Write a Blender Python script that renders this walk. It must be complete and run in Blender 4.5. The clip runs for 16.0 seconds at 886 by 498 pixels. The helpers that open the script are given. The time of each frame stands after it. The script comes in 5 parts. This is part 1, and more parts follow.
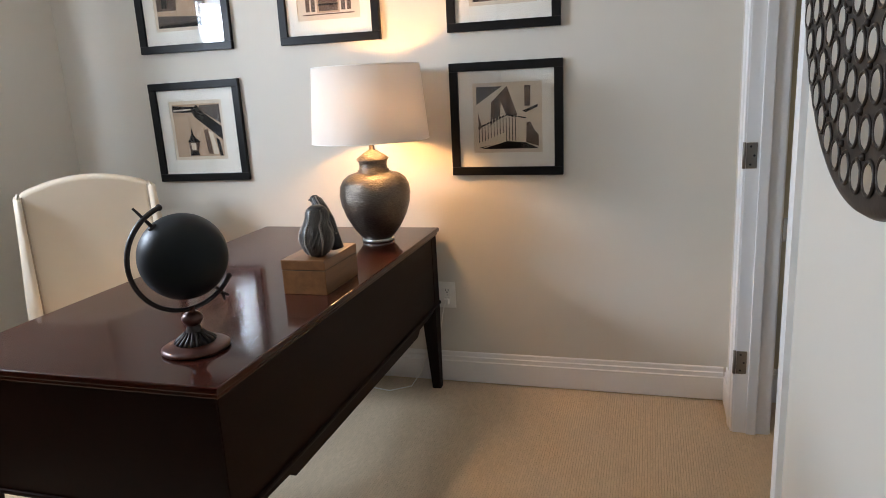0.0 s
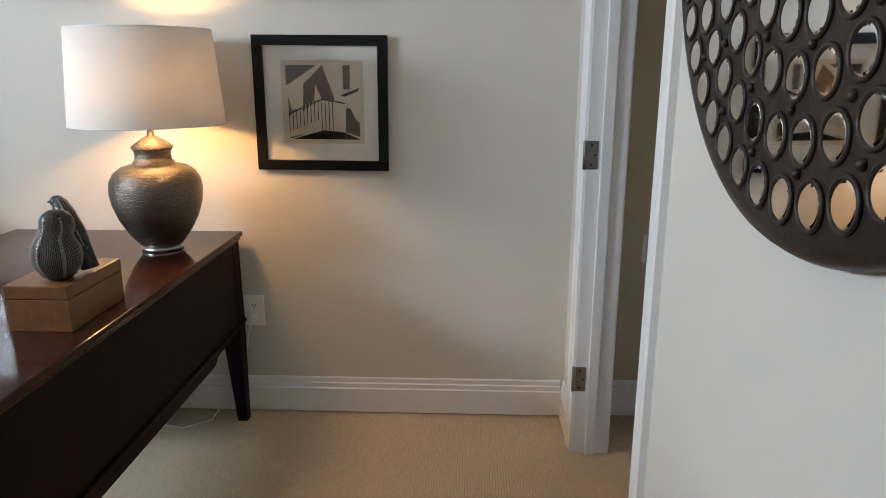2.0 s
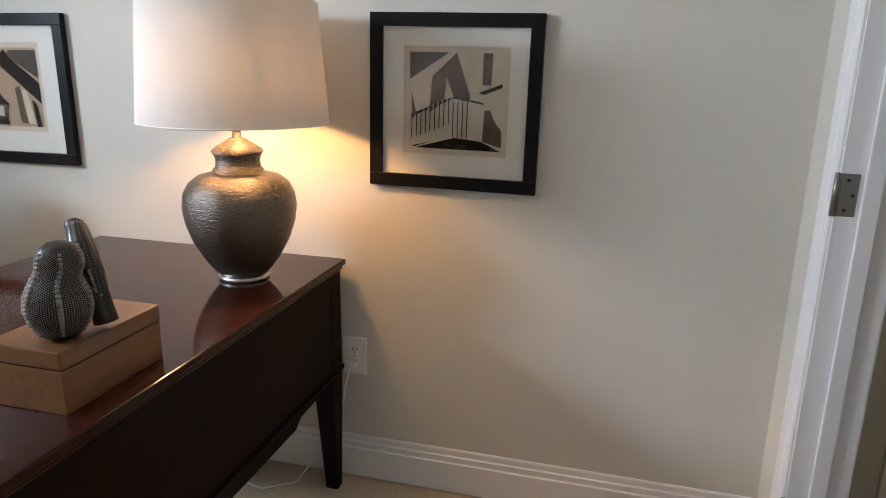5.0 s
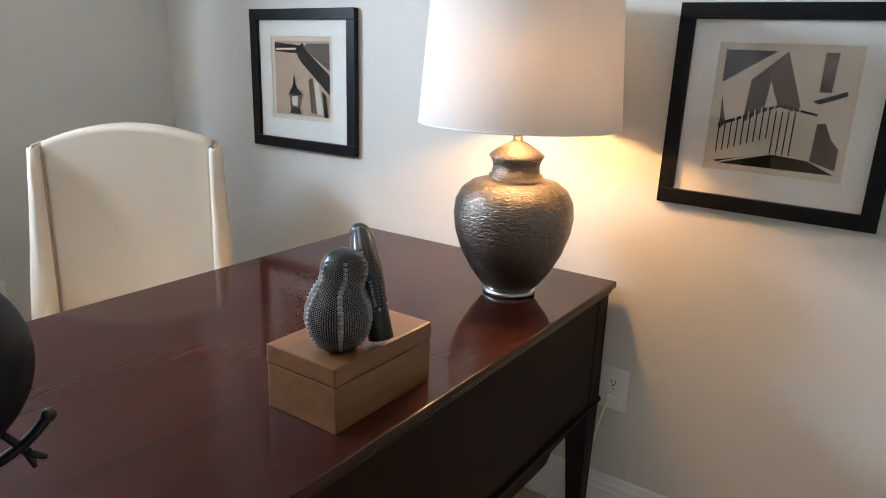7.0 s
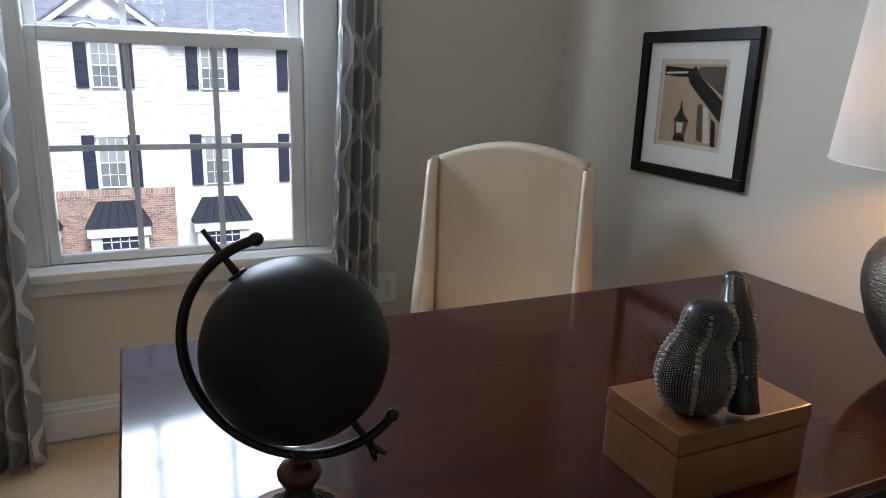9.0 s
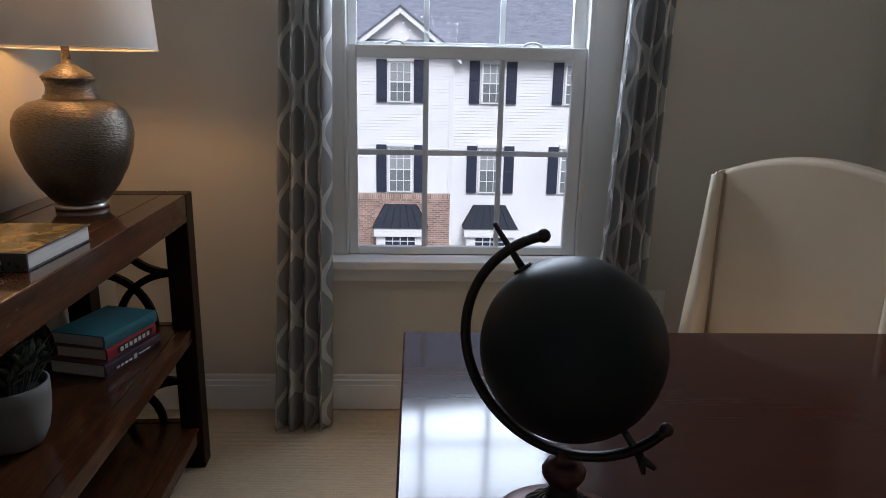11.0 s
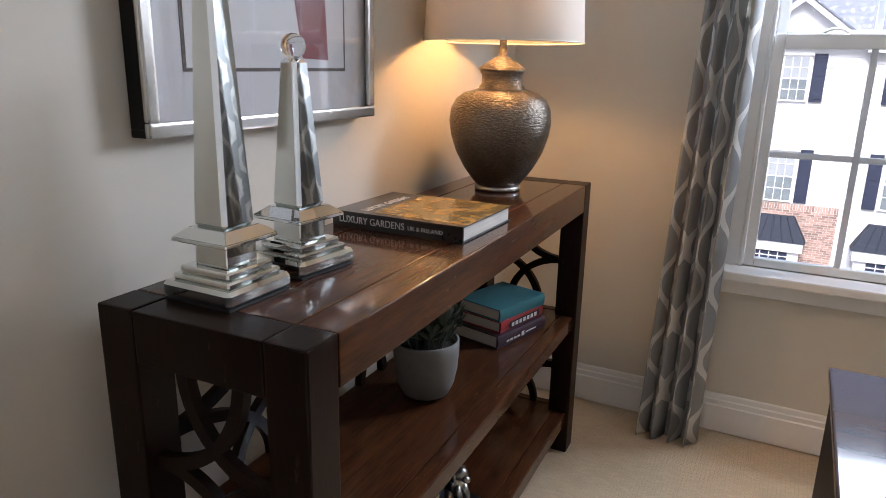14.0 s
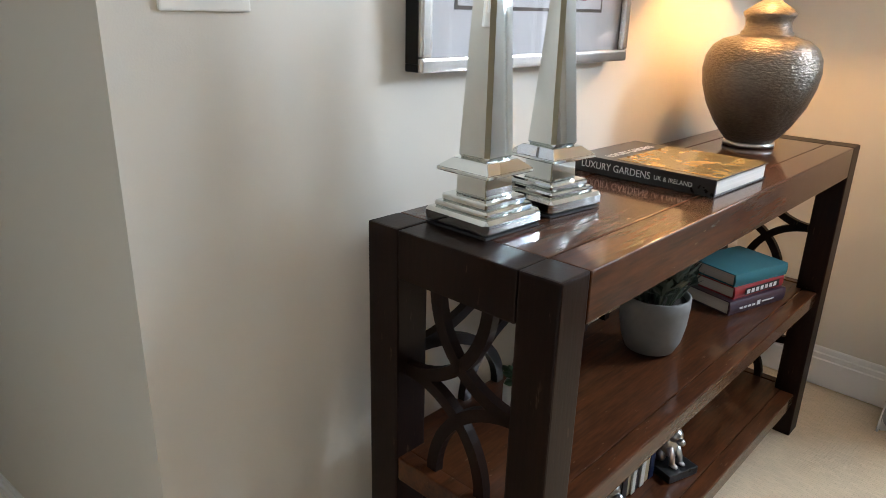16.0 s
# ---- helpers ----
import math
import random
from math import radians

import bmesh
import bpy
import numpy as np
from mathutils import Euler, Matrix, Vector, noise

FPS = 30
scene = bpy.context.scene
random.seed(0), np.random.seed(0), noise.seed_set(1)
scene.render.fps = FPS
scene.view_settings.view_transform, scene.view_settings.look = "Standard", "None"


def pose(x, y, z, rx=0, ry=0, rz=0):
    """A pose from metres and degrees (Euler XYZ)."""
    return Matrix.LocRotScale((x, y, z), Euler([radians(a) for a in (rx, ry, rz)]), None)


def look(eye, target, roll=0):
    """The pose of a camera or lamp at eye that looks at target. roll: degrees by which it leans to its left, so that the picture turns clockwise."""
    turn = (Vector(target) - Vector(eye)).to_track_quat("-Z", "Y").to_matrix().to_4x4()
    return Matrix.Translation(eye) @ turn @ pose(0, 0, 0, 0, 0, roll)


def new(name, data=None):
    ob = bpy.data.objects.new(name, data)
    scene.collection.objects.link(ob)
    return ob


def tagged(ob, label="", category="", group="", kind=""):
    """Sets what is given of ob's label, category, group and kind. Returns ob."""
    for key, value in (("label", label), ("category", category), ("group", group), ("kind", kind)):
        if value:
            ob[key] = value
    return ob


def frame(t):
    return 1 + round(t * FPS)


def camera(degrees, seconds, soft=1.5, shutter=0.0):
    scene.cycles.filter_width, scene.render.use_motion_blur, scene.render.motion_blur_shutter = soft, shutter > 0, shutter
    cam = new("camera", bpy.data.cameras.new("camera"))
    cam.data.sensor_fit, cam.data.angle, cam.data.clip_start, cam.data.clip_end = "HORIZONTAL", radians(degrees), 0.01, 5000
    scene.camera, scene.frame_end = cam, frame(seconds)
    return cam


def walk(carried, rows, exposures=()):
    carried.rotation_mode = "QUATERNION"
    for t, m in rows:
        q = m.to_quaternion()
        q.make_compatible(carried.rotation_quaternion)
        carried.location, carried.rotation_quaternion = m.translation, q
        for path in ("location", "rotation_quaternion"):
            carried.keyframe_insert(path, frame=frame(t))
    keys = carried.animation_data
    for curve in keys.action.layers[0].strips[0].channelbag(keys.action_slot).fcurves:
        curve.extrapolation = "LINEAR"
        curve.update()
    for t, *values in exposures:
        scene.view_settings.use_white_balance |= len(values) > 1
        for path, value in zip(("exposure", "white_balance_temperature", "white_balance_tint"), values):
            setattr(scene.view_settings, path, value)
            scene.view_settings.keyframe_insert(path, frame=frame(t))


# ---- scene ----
cam = camera(65.9, 16.0, soft=0.9)
PATH = [
    (0, (1.008, 0.956, 1.382), (0.435, 2.815, 0.917), -3.2),
    (0.5, (0.937, 1.031, 1.383), (0.638, 2.956, 0.931), -2.9),
    (1, (0.922, 1.114, 1.375), (0.797, 3.055, 0.909), -1.4),
    (1.5, (0.97, 1.266, 1.361), (0.841, 3.203, 0.882), -1.1),
    (2, (0.973, 1.367, 1.354), (0.887, 3.299, 0.842), -0.1),
    (2.5, (0.948, 1.458, 1.349), (0.93, 3.376, 0.783), -0.1),
    (3, (0.824, 1.586, 1.309), (1.015, 3.508, 0.791), -0.1),
    (3.5, (0.863, 1.665, 1.341), (1.099, 3.571, 0.783), 0.8),
    (4, (0.876, 1.757, 1.32), (0.898, 3.676, 0.755), 0.1),
    (4.5, (0.911, 1.888, 1.324), (0.645, 3.799, 0.795), 0.5),
    (7, (0.704, 2.131, 1.334), (-0.382, 3.719, 0.785), 2.0),
    (7.5, (0.67, 2.122, 1.324), (-0.566, 3.593, 0.769), 2.1),
    (8, (0.652, 2.138, 1.324), (-0.744, 3.456, 0.765), 1.9),
    (8.5, (0.639, 2.176, 1.328), (-0.972, 3.232, 0.789), 2.2),
    (9, (0.639, 2.194, 1.326), (-1.117, 3.002, 0.811), 1.9),
    (9.5, (0.646, 2.194, 1.324), (-1.196, 2.797, 0.829), 1.3),
    (12, (0.624, 2.119, 1.305), (-1.29, 1.861, 0.787), 1.4),
    (12.5, (0.612, 2.09, 1.308), (-1.266, 1.645, 0.785), 1.4),
    (13, (0.606, 2.064, 1.307), (-1.223, 1.438, 0.796), 1.2),
    (13.5, (0.608, 2.05, 1.305), (-1.175, 1.295, 0.804), 1.1),
    (14, (0.62, 2.034, 1.301), (-1.096, 1.151, 0.774), 1.2),
    (14.5, (0.636, 2.013, 1.291), (-1.007, 1.024, 0.725), 1.3),
    (15, (0.657, 1.996, 1.286), (-0.912, 0.919, 0.672), 1.9),
    (15.5, (0.672, 1.991, 1.282), (-0.795, 0.8, 0.624), 1.5),
    (16, (0.683, 1.985, 1.28), (-0.657, 0.659, 0.612), 1.5),
]

EXPOSURES = [(0, 1.82, 6650, 14), (2.5, 1.66, 6450, 11), (4.5, 1.70, 6550, 14), (7.0, 2.0, 6050, 11), (8.0, 2.05, 5950, 9), (8.5, 1.62, 6200, 11), (9.0, 0.95, 6500, 13), (9.5, 0.4, 6650, 14), (12, 0.3, 6550, 16), (12.5, 0.65, 6550, 16), (14, 1.45, 6750, 18), (15, 1.98, 6650, 15), (16, 2.15, 6650, 12)]
walk(cam, [(t, look(eye, target, roll)) for t, eye, target, roll in PATH], EXPOSURES)

# ---- sky, sun ----
world = bpy.data.worlds.new("sky")
scene.world = world
world.use_nodes = True
wn = world.node_tree
sky = wn.nodes.new("ShaderNodeTexSky")
sky.sky_type, sky.sun_disc = "NISHITA", False
sky.sun_elevation, sky.sun_rotation = radians(55), radians(80)
sky.air_density, sky.dust_density, sky.ozone_density = 1.0, 3.0, 1.5
wn.links.new(sky.outputs[0], wn.nodes["Background"].inputs[0])
wn.nodes["Background"].inputs[1].default_value = 0.10
sun = new("sun", bpy.data.lights.new("sun", "SUN"))
sun.data.energy, sun.data.angle, sun.data.color = 3.7, radians(32), (0.80, 0.90, 1.0)
sun.matrix_world = look((16, 2.8, 23.2), (0, 0, 0))
# the bright overcast sky in the upper part of the window's opening
skylight = new("window_skylight", bpy.data.lights.new("window_skylight", "AREA"))
skylight.data.shape, skylight.data.size, skylight.data.size_y = "RECTANGLE", 0.86, 0.44
skylight.data.energy, skylight.data.color = 25.0, (0.69, 0.835, 1.0)
skylight.matrix_world = pose(-2.045, 2.355, 1.84, 82, 0, -80)


# ---- materials ----
def mat(name, colour, rough=0.5, metal=0.0, other=None, big=3.0, fine=60.0, bump=0.1, spread=0.5, stretch=(1, 1, 1),
        coat=0.0, fine_mix=0.3, coat_rough=0.1, dist=0.01, rough_var=0.1, spec=0.5):
    """A surface with two scales of variation: large clouds, fine grain and relief."""
    m = bpy.data.materials.new(name)
    m.use_nodes = True
    n, l = m.node_tree.nodes, m.node_tree.links
    b = n["Principled BSDF"]
    other = other or tuple(c * 0.82 for c in colour)
    tc, mp = n.new("ShaderNodeTexCoord"), n.new("ShaderNodeMapping")
    mp.inputs["Scale"].default_value = stretch
    l.new(tc.outputs["Object"], mp.inputs[0])
    a, f = n.new("ShaderNodeTexNoise"), n.new("ShaderNodeTexNoise")
    a.inputs["Scale"].default_value, f.inputs["Scale"].default_value = big, fine
    a.inputs["Detail"].default_value, f.inputs["Detail"].default_value = 4, 5
    l.new(mp.outputs[0], a.inputs[0]), l.new(mp.outputs[0], f.inputs[0])
    mx = n.new("ShaderNodeMix")
    mx.data_type = "FLOAT"
    mx.inputs[0].default_value = fine_mix
    l.new(a.outputs[0], mx.inputs[2]), l.new(f.outputs[0], mx.inputs[3])
    rp = n.new("ShaderNodeValToRGB")
    rp.color_ramp.elements[0].position, rp.color_ramp.elements[1].position = 0.5 - spread / 2, 0.5 + spread / 2
    rp.color_ramp.elements[0].color, rp.color_ramp.elements[1].color = (*other, 1), (*colour, 1)
    l.new(mx.outputs[0], rp.inputs[0]), l.new(rp.outputs[0], b.inputs["Base Color"])
    rr = n.new("ShaderNodeMapRange")
    rr.inputs[3].default_value, rr.inputs[4].default_value = max(0.02, rough * (1 - rough_var)), min(1, rough * (1 + rough_var))
    l.new(mx.outputs[0], rr.inputs[0]), l.new(rr.outputs[0], b.inputs["Roughness"])
    b.inputs["Metallic"].default_value, b.inputs["Specular IOR Level"].default_value = metal, spec
    b.inputs["Coat Weight"].default_value, b.inputs["Coat Roughness"].default_value = coat, coat_rough
    if bump:
        bp = n.new("ShaderNodeBump")
        bp.inputs["Strength"].default_value, bp.inputs["Distance"].default_value = bump, dist
        l.new(f.outputs[0], bp.inputs["Height"]), l.new(bp.outputs[0], b.inputs["Normal"])
    return m


WALL = mat("wall_paint", (0.69, 0.65, 0.575), 0.75, other=(0.665, 0.625, 0.55), big=1.2, fine=350, bump=0.10, dist=0.002)
HALLWALL = mat("hall_paint", (0.58, 0.50, 0.345), 0.75, other=(0.55, 0.475, 0.325), big=1.2, fine=350, bump=0.06, dist=0.002)
HALLTRIM = mat("hall_wainscot_paint", (0.62, 0.58, 0.47), 0.5, other=(0.59, 0.55, 0.445), big=1.5, fine=200, bump=0.05, dist=0.002)
CEIL = mat("ceiling_paint", (0.86, 0.85, 0.82), 0.85, other=(0.84, 0.83, 0.80), big=1.5, fine=300, bump=0.05, dist=0.002)
TRIM = mat("trim_paint", (0.86, 0.85, 0.83), 0.35, other=(0.83, 0.82, 0.80), big=2, fine=120, bump=0.03, dist=0.002)
VINYL = mat("window_vinyl", (0.82, 0.83, 0.82), 0.3, other=(0.79, 0.80, 0.79), big=2, fine=90, bump=0.02, dist=0.001)
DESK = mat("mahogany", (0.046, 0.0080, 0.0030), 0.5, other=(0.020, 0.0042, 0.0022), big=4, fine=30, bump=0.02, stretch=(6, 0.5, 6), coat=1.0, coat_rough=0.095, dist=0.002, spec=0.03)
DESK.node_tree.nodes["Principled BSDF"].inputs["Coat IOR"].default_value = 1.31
# The desktop's mahogany again, darkened so the sides carry their shade as colour.
DESKSIDE = mat("mahogany_shaded_side", (0.014, 0.0046, 0.0034), 0.45, other=(0.007, 0.0028, 0.0022), big=4, fine=30, bump=0.04, stretch=(6, 0.6, 6), coat=0.05, coat_rough=0.15, dist=0.002, spec=0.08)
# Console top and shelves: oak made warmer and lighter, daylight sheen in the colour.
CONSOLE = mat("dark_oak_lit", (0.110, 0.034, 0.0115), 0.5, other=(0.012, 0.005, 0.003), big=5.0, fine=26, bump=0.18, stretch=(0.7, 6, 6), coat=1.0, coat_rough=0.10, dist=0.002, spread=0.5, spec=0.05, fine_mix=0.45)
# Same oak darkened for uprights, end aprons and fretwork, their shade in the colour.
CONSOLE_LEG = mat("dark_oak_shaded", (0.020, 0.0085, 0.0052), 0.5, other=(0.008, 0.004, 0.0032), big=3.5, fine=26, bump=0.16, stretch=(6, 6, 0.7), coat=0.38, coat_rough=0.12, dist=0.002, spread=0.5, spec=0.05, fine_mix=0.45)
WALNUT = mat("walnut_box", (0.24, 0.105, 0.036), 0.38, other=(0.135, 0.056, 0.019), big=3, fine=25, bump=0.05, stretch=(14, 1.5, 14), coat=0.2, dist=0.002, spread=0.45)
LINEN = mat("cream_linen", (0.74, 0.63, 0.49), 0.85, other=(0.70, 0.59, 0.455), big=3, fine=420, bump=0.25, dist=0.002)
PIPING = mat("seam_piping", (0.42, 0.33, 0.24), 0.85, fine=300, bump=0.1, dist=0.001)
PEWTER = mat("hammered_pewter", (0.29, 0.25, 0.205), 0.33, 0.9, other=(0.075, 0.062, 0.05), big=5, fine=110, bump=0.6, stretch=(0.8, 0.8, 2.4), dist=0.006, fine_mix=0.5, spread=0.6)
BRASS = mat("aged_brass", (0.62, 0.44, 0.22), 0.35, 0.9, fine=120, bump=0.1, dist=0.001)
STEEL = mat("brushed_nickel", (0.62, 0.61, 0.59), 0.3, 1.0, fine=150, bump=0.04, dist=0.001)
HINGE = mat("satin_hinge", (0.30, 0.28, 0.25), 0.38, 0.9, fine=150, bump=0.05, dist=0.001)
IRON = mat("dark_iron", (0.016, 0.014, 0.014), 0.42, 0.2, other=(0.032, 0.020, 0.016), big=8, fine=90, bump=0.2, dist=0.003, spec=0.3)
GLOBEM = mat("globe_black", (0.008, 0.012, 0.015), 0.42, 0.0, other=(0.013, 0.014, 0.014), big=9, fine=60, bump=0.08, dist=0.002, spec=0.14)
BRONZE = mat("bronze_wood", (0.12, 0.036, 0.022), 0.34, 0.3, other=(0.045, 0.018, 0.013), big=14, fine=90, bump=0.12, dist=0.002)
BIRD = mat("bird_slate", (0.030, 0.026, 0.024), 0.35, 0.1, other=(0.012, 0.011, 0.011), big=20, fine=120, bump=0.15, coat=0.2, dist=0.002, spec=0.3)
PEARL = mat("bird_beads", (0.34, 0.315, 0.28), 0.35, 0.5, other=(0.22, 0.20, 0.18), big=60, fine=300, bump=0.05)
BLACKFR = mat("black_frame", (0.006, 0.006, 0.006), 0.38, other=(0.009, 0.008, 0.008), big=5, fine=90, bump=0.05, dist=0.001, spec=0.2)
SILVER = mat("silver_frame", (0.68, 0.66, 0.62), 0.24, 0.95, other=(0.55, 0.53, 0.5), big=6, fine=200, bump=0.05, dist=0.001)
MATBOARD = mat("mat_board", (0.90, 0.87, 0.79), 0.85, other=(0.88, 0.85, 0.77), big=4, fine=500, bump=0.05, dist=0.001)
MATGREY = mat("mat_board_grey", (0.62, 0.61, 0.62), 0.8, other=(0.60, 0.59, 0.60), big=4, fine=500, bump=0.04, dist=0.001)
SEP_L = mat("print_light", (0.56, 0.40, 0.27), 0.7, other=(0.46, 0.32, 0.21), big=18, fine=120, bump=0)
SEP_M = mat("print_mid", (0.17, 0.10, 0.058), 0.7, other=(0.06, 0.034, 0.022), big=25, fine=140, bump=0, spread=0.3)
SEP_D = mat("print_dark", (0.016, 0.012, 0.010), 0.8, other=(0.010, 0.008, 0.007), big=25, fine=140, bump=0, spec=0.2)
SEP_W = mat("print_white", (0.76, 0.66, 0.52), 0.7, other=(0.70, 0.60, 0.47), big=25, fine=140, bump=0)
SEP_G = mat("print_grey", (0.12, 0.085, 0.06), 0.7, other=(0.05, 0.04, 0.035), big=25, fine=140, bump=0, spread=0.3)
RED = mat("print_red", (0.20, 0.010, 0.020), 0.6, other=(0.15, 0.007, 0.015), big=10, fine=120, bump=0)
DISC = mat("mirror_metal", (0.022, 0.019, 0.018), 0.42, 0.4, other=(0.050, 0.034, 0.024), big=9, fine=60, bump=0.15, dist=0.003, spec=0.35)
MIRROR = mat("mirror_glass", (0.88, 0.89, 0.89), 0.03, 1.0, other=(0.86, 0.87, 0.87), bump=0)
BEVELMIR = mat("bevelled_mirror", (0.78, 0.80, 0.78), 0.02, 1.0, other=(0.73, 0.75, 0.73), big=10, fine=40, bump=0.02, dist=0.001)
CONCRETE = mat("grey_ceramic", (0.225, 0.22, 0.21), 0.6, other=(0.15, 0.147, 0.14), big=10, fine=70, bump=0.1, dist=0.002)
WHITECER = mat("white_ceramic", (0.7, 0.69, 0.66), 0.3, other=(0.64, 0.63, 0.6), big=10, fine=70, bump=0.02)
SOIL = mat("soil", (0.03, 0.022, 0.016), 0.95, fine=200, bump=0.6)
LEAF = mat("succulent_leaf", (0.085, 0.115, 0.088), 0.45, other=(0.03, 0.045, 0.034), big=14, fine=80, bump=0.05)
LEAF2 = mat("fresh_leaf", (0.035, 0.085, 0.03), 0.45, other=(0.018, 0.05, 0.018), big=20, fine=80, bump=0.05)
TEAL = mat("teal_cloth", (0.025, 0.16, 0.19), 0.65, other=(0.02, 0.13, 0.16), big=10, fine=500, bump=0.2, dist=0.001)
PURPLE = mat("purple_jacket", (0.055, 0.025, 0.040), 0.3, big=10, fine=100, bump=0.02, coat=0.4)
BOOKRED = mat("red_jacket", (0.36, 0.025, 0.030), 0.35, big=10, fine=100, bump=0.02, coat=0.3)
BOOKBLACK = mat("black_jacket", (0.010, 0.011, 0.011), 0.28, big=10, fine=100, bump=0.0, coat=0.4)
NAVY = mat("navy_jacket", (0.012, 0.022, 0.07), 0.35, big=10, fine=100, bump=0.02)
TAN = mat("tan_jacket", (0.45, 0.36, 0.22), 0.5, big=10, fine=100, bump=0.02)
PAPER = mat("page_block", (0.72, 0.69, 0.62), 0.8, other=(0.55, 0.52, 0.46), big=4, fine=30, bump=0.1, stretch=(1, 1, 60), dist=0.001)
INKW = mat("white_ink", (0.8, 0.8, 0.78), 0.5, bump=0)
GOLDPIC = mat("garden_photo", (0.50, 0.28, 0.085), 0.25, other=(0.07, 0.05, 0.018), big=22, fine=90, bump=0, spread=0.3, coat=0.4)
PLASTIC = mat("white_plastic", (0.88, 0.86, 0.80), 0.3, other=(0.86, 0.84, 0.78), bump=0)
SLOT = mat("dark_slot", (0.02, 0.02, 0.02), 0.6, bump=0)
TAUPE = mat("taupe_upholstery", (0.33, 0.24, 0.14), 0.85, other=(0.28, 0.20, 0.115), big=5, fine=350, bump=0.2, dist=0.002)
SIDING = mat("white_siding", (0.80, 0.80, 0.80), 0.5, other=(0.77, 0.77, 0.78), big=0.6, fine=20, bump=0.05)
SHUTTER = mat("navy_shutter", (0.026, 0.032, 0.060), 0.5, big=2, fine=30, bump=0.05)
EXTTRIM = mat("exterior_trim", (0.82, 0.82, 0.82), 0.45, other=(0.80, 0.80, 0.80), big=1, fine=30, bump=0.02)
DARKGLASS = mat("facade_glass", (0.22, 0.25, 0.26), 0.12, other=(0.13, 0.15, 0.155), big=1.5, fine=6, bump=0.0)
BLIND = mat("blind_slats", (0.34, 0.36, 0.37), 0.6, big=1, fine=20, bump=0.0)
AWNING = mat("seam_metal_roof", (0.022, 0.026, 0.038), 0.75, 0.0, spec=0.2, big=2, fine=30, bump=0.03)
SHINGLE = mat("asphalt_shingle", (0.25, 0.27, 0.325), 0.9, other=(0.115, 0.125, 0.16), big=3, fine=9, bump=0.4, fine_mix=0.6, stretch=(1, 0.7, 3), dist=0.03, spread=0.4)
BRICKM = mat("red_brick", (0.40, 0.265, 0.215), 0.85, other=(0.32, 0.20, 0.16), big=2, fine=30, bump=0.3)
MORTAR = mat("mortar", (0.62, 0.58, 0.54), 0.9, big=4, fine=60, bump=0.2)
GROUND = mat("parking_asphalt", (0.06, 0.06, 0.062), 0.9, big=0.5, fine=20, bump=0.3)


def scuffs(m, colour, scale, amount, stretch):
    """Short pale scratches and rubbed specks in the finish."""
    n, l, b = m.node_tree.nodes, m.node_tree.links, m.node_tree.nodes["Principled BSDF"]
    tc, mp, nz, mr, gate, big, mul, mx = (n.new("ShaderNode" + k) for k in ("TexCoord", "Mapping", "TexNoise", "MapRange", "MapRange", "TexNoise", "Math", "MixRGB"))
    mp.inputs["Scale"].default_value = stretch
    nz.inputs["Scale"].default_value, nz.inputs["Detail"].default_value, big.inputs["Scale"].default_value = scale, 3, 7
    mr.inputs[1].default_value, mr.inputs[2].default_value = 0.66, 0.72
    gate.inputs[1].default_value, gate.inputs[2].default_value = 0.50, 0.62
    gate.inputs[4].default_value = amount
    mul.operation = "MULTIPLY"
    l.new(tc.outputs["Object"], mp.inputs[0]), l.new(mp.outputs[0], nz.inputs[0]), l.new(nz.outputs[0], mr.inputs[0])
    l.new(tc.outputs["Object"], big.inputs[0]), l.new(big.outputs[0], gate.inputs[0])
    l.new(mr.outputs[0], mul.inputs[0]), l.new(gate.outputs[0], mul.inputs[1]), l.new(mul.outputs[0], mx.inputs[0])
    src = b.inputs["Base Color"].links[0].from_socket
    mx.inputs[2].default_value = (*colour, 1)
    l.new(src, mx.inputs[1]), l.new(mx.outputs[0], b.inputs["Base Color"])


for m in (CONSOLE, CONSOLE_LEG):
    m.node_tree.nodes["Principled BSDF"].inputs["Coat IOR"].default_value = 1.32
scuffs(CONSOLE, (0.24, 0.15, 0.085), 40, 0.4, (1.0, 3.0, 3.0))
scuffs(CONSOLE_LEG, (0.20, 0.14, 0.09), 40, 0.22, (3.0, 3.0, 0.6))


def brick_mat():
    """Vary the bricks one from another."""
    n, l = BRICKM.node_tree.nodes, BRICKM.node_tree.links
    oi, hs, b = n.new("ShaderNodeNewGeometry"), n.new("ShaderNodeHueSaturation"), n["Principled BSDF"]
    mr = n.new("ShaderNodeMapRange")
    mr.inputs[3].default_value, mr.inputs[4].default_value = 0.65, 1.35
    l.new(oi.outputs["Random Per Island"], mr.inputs[0]), l.new(mr.outputs[0], hs.inputs["Value"])
    src = b.inputs["Base Color"].links[0].from_socket
    l.new(src, hs.inputs["Color"]), l.new(hs.outputs[0], b.inputs["Base Color"])


brick_mat()


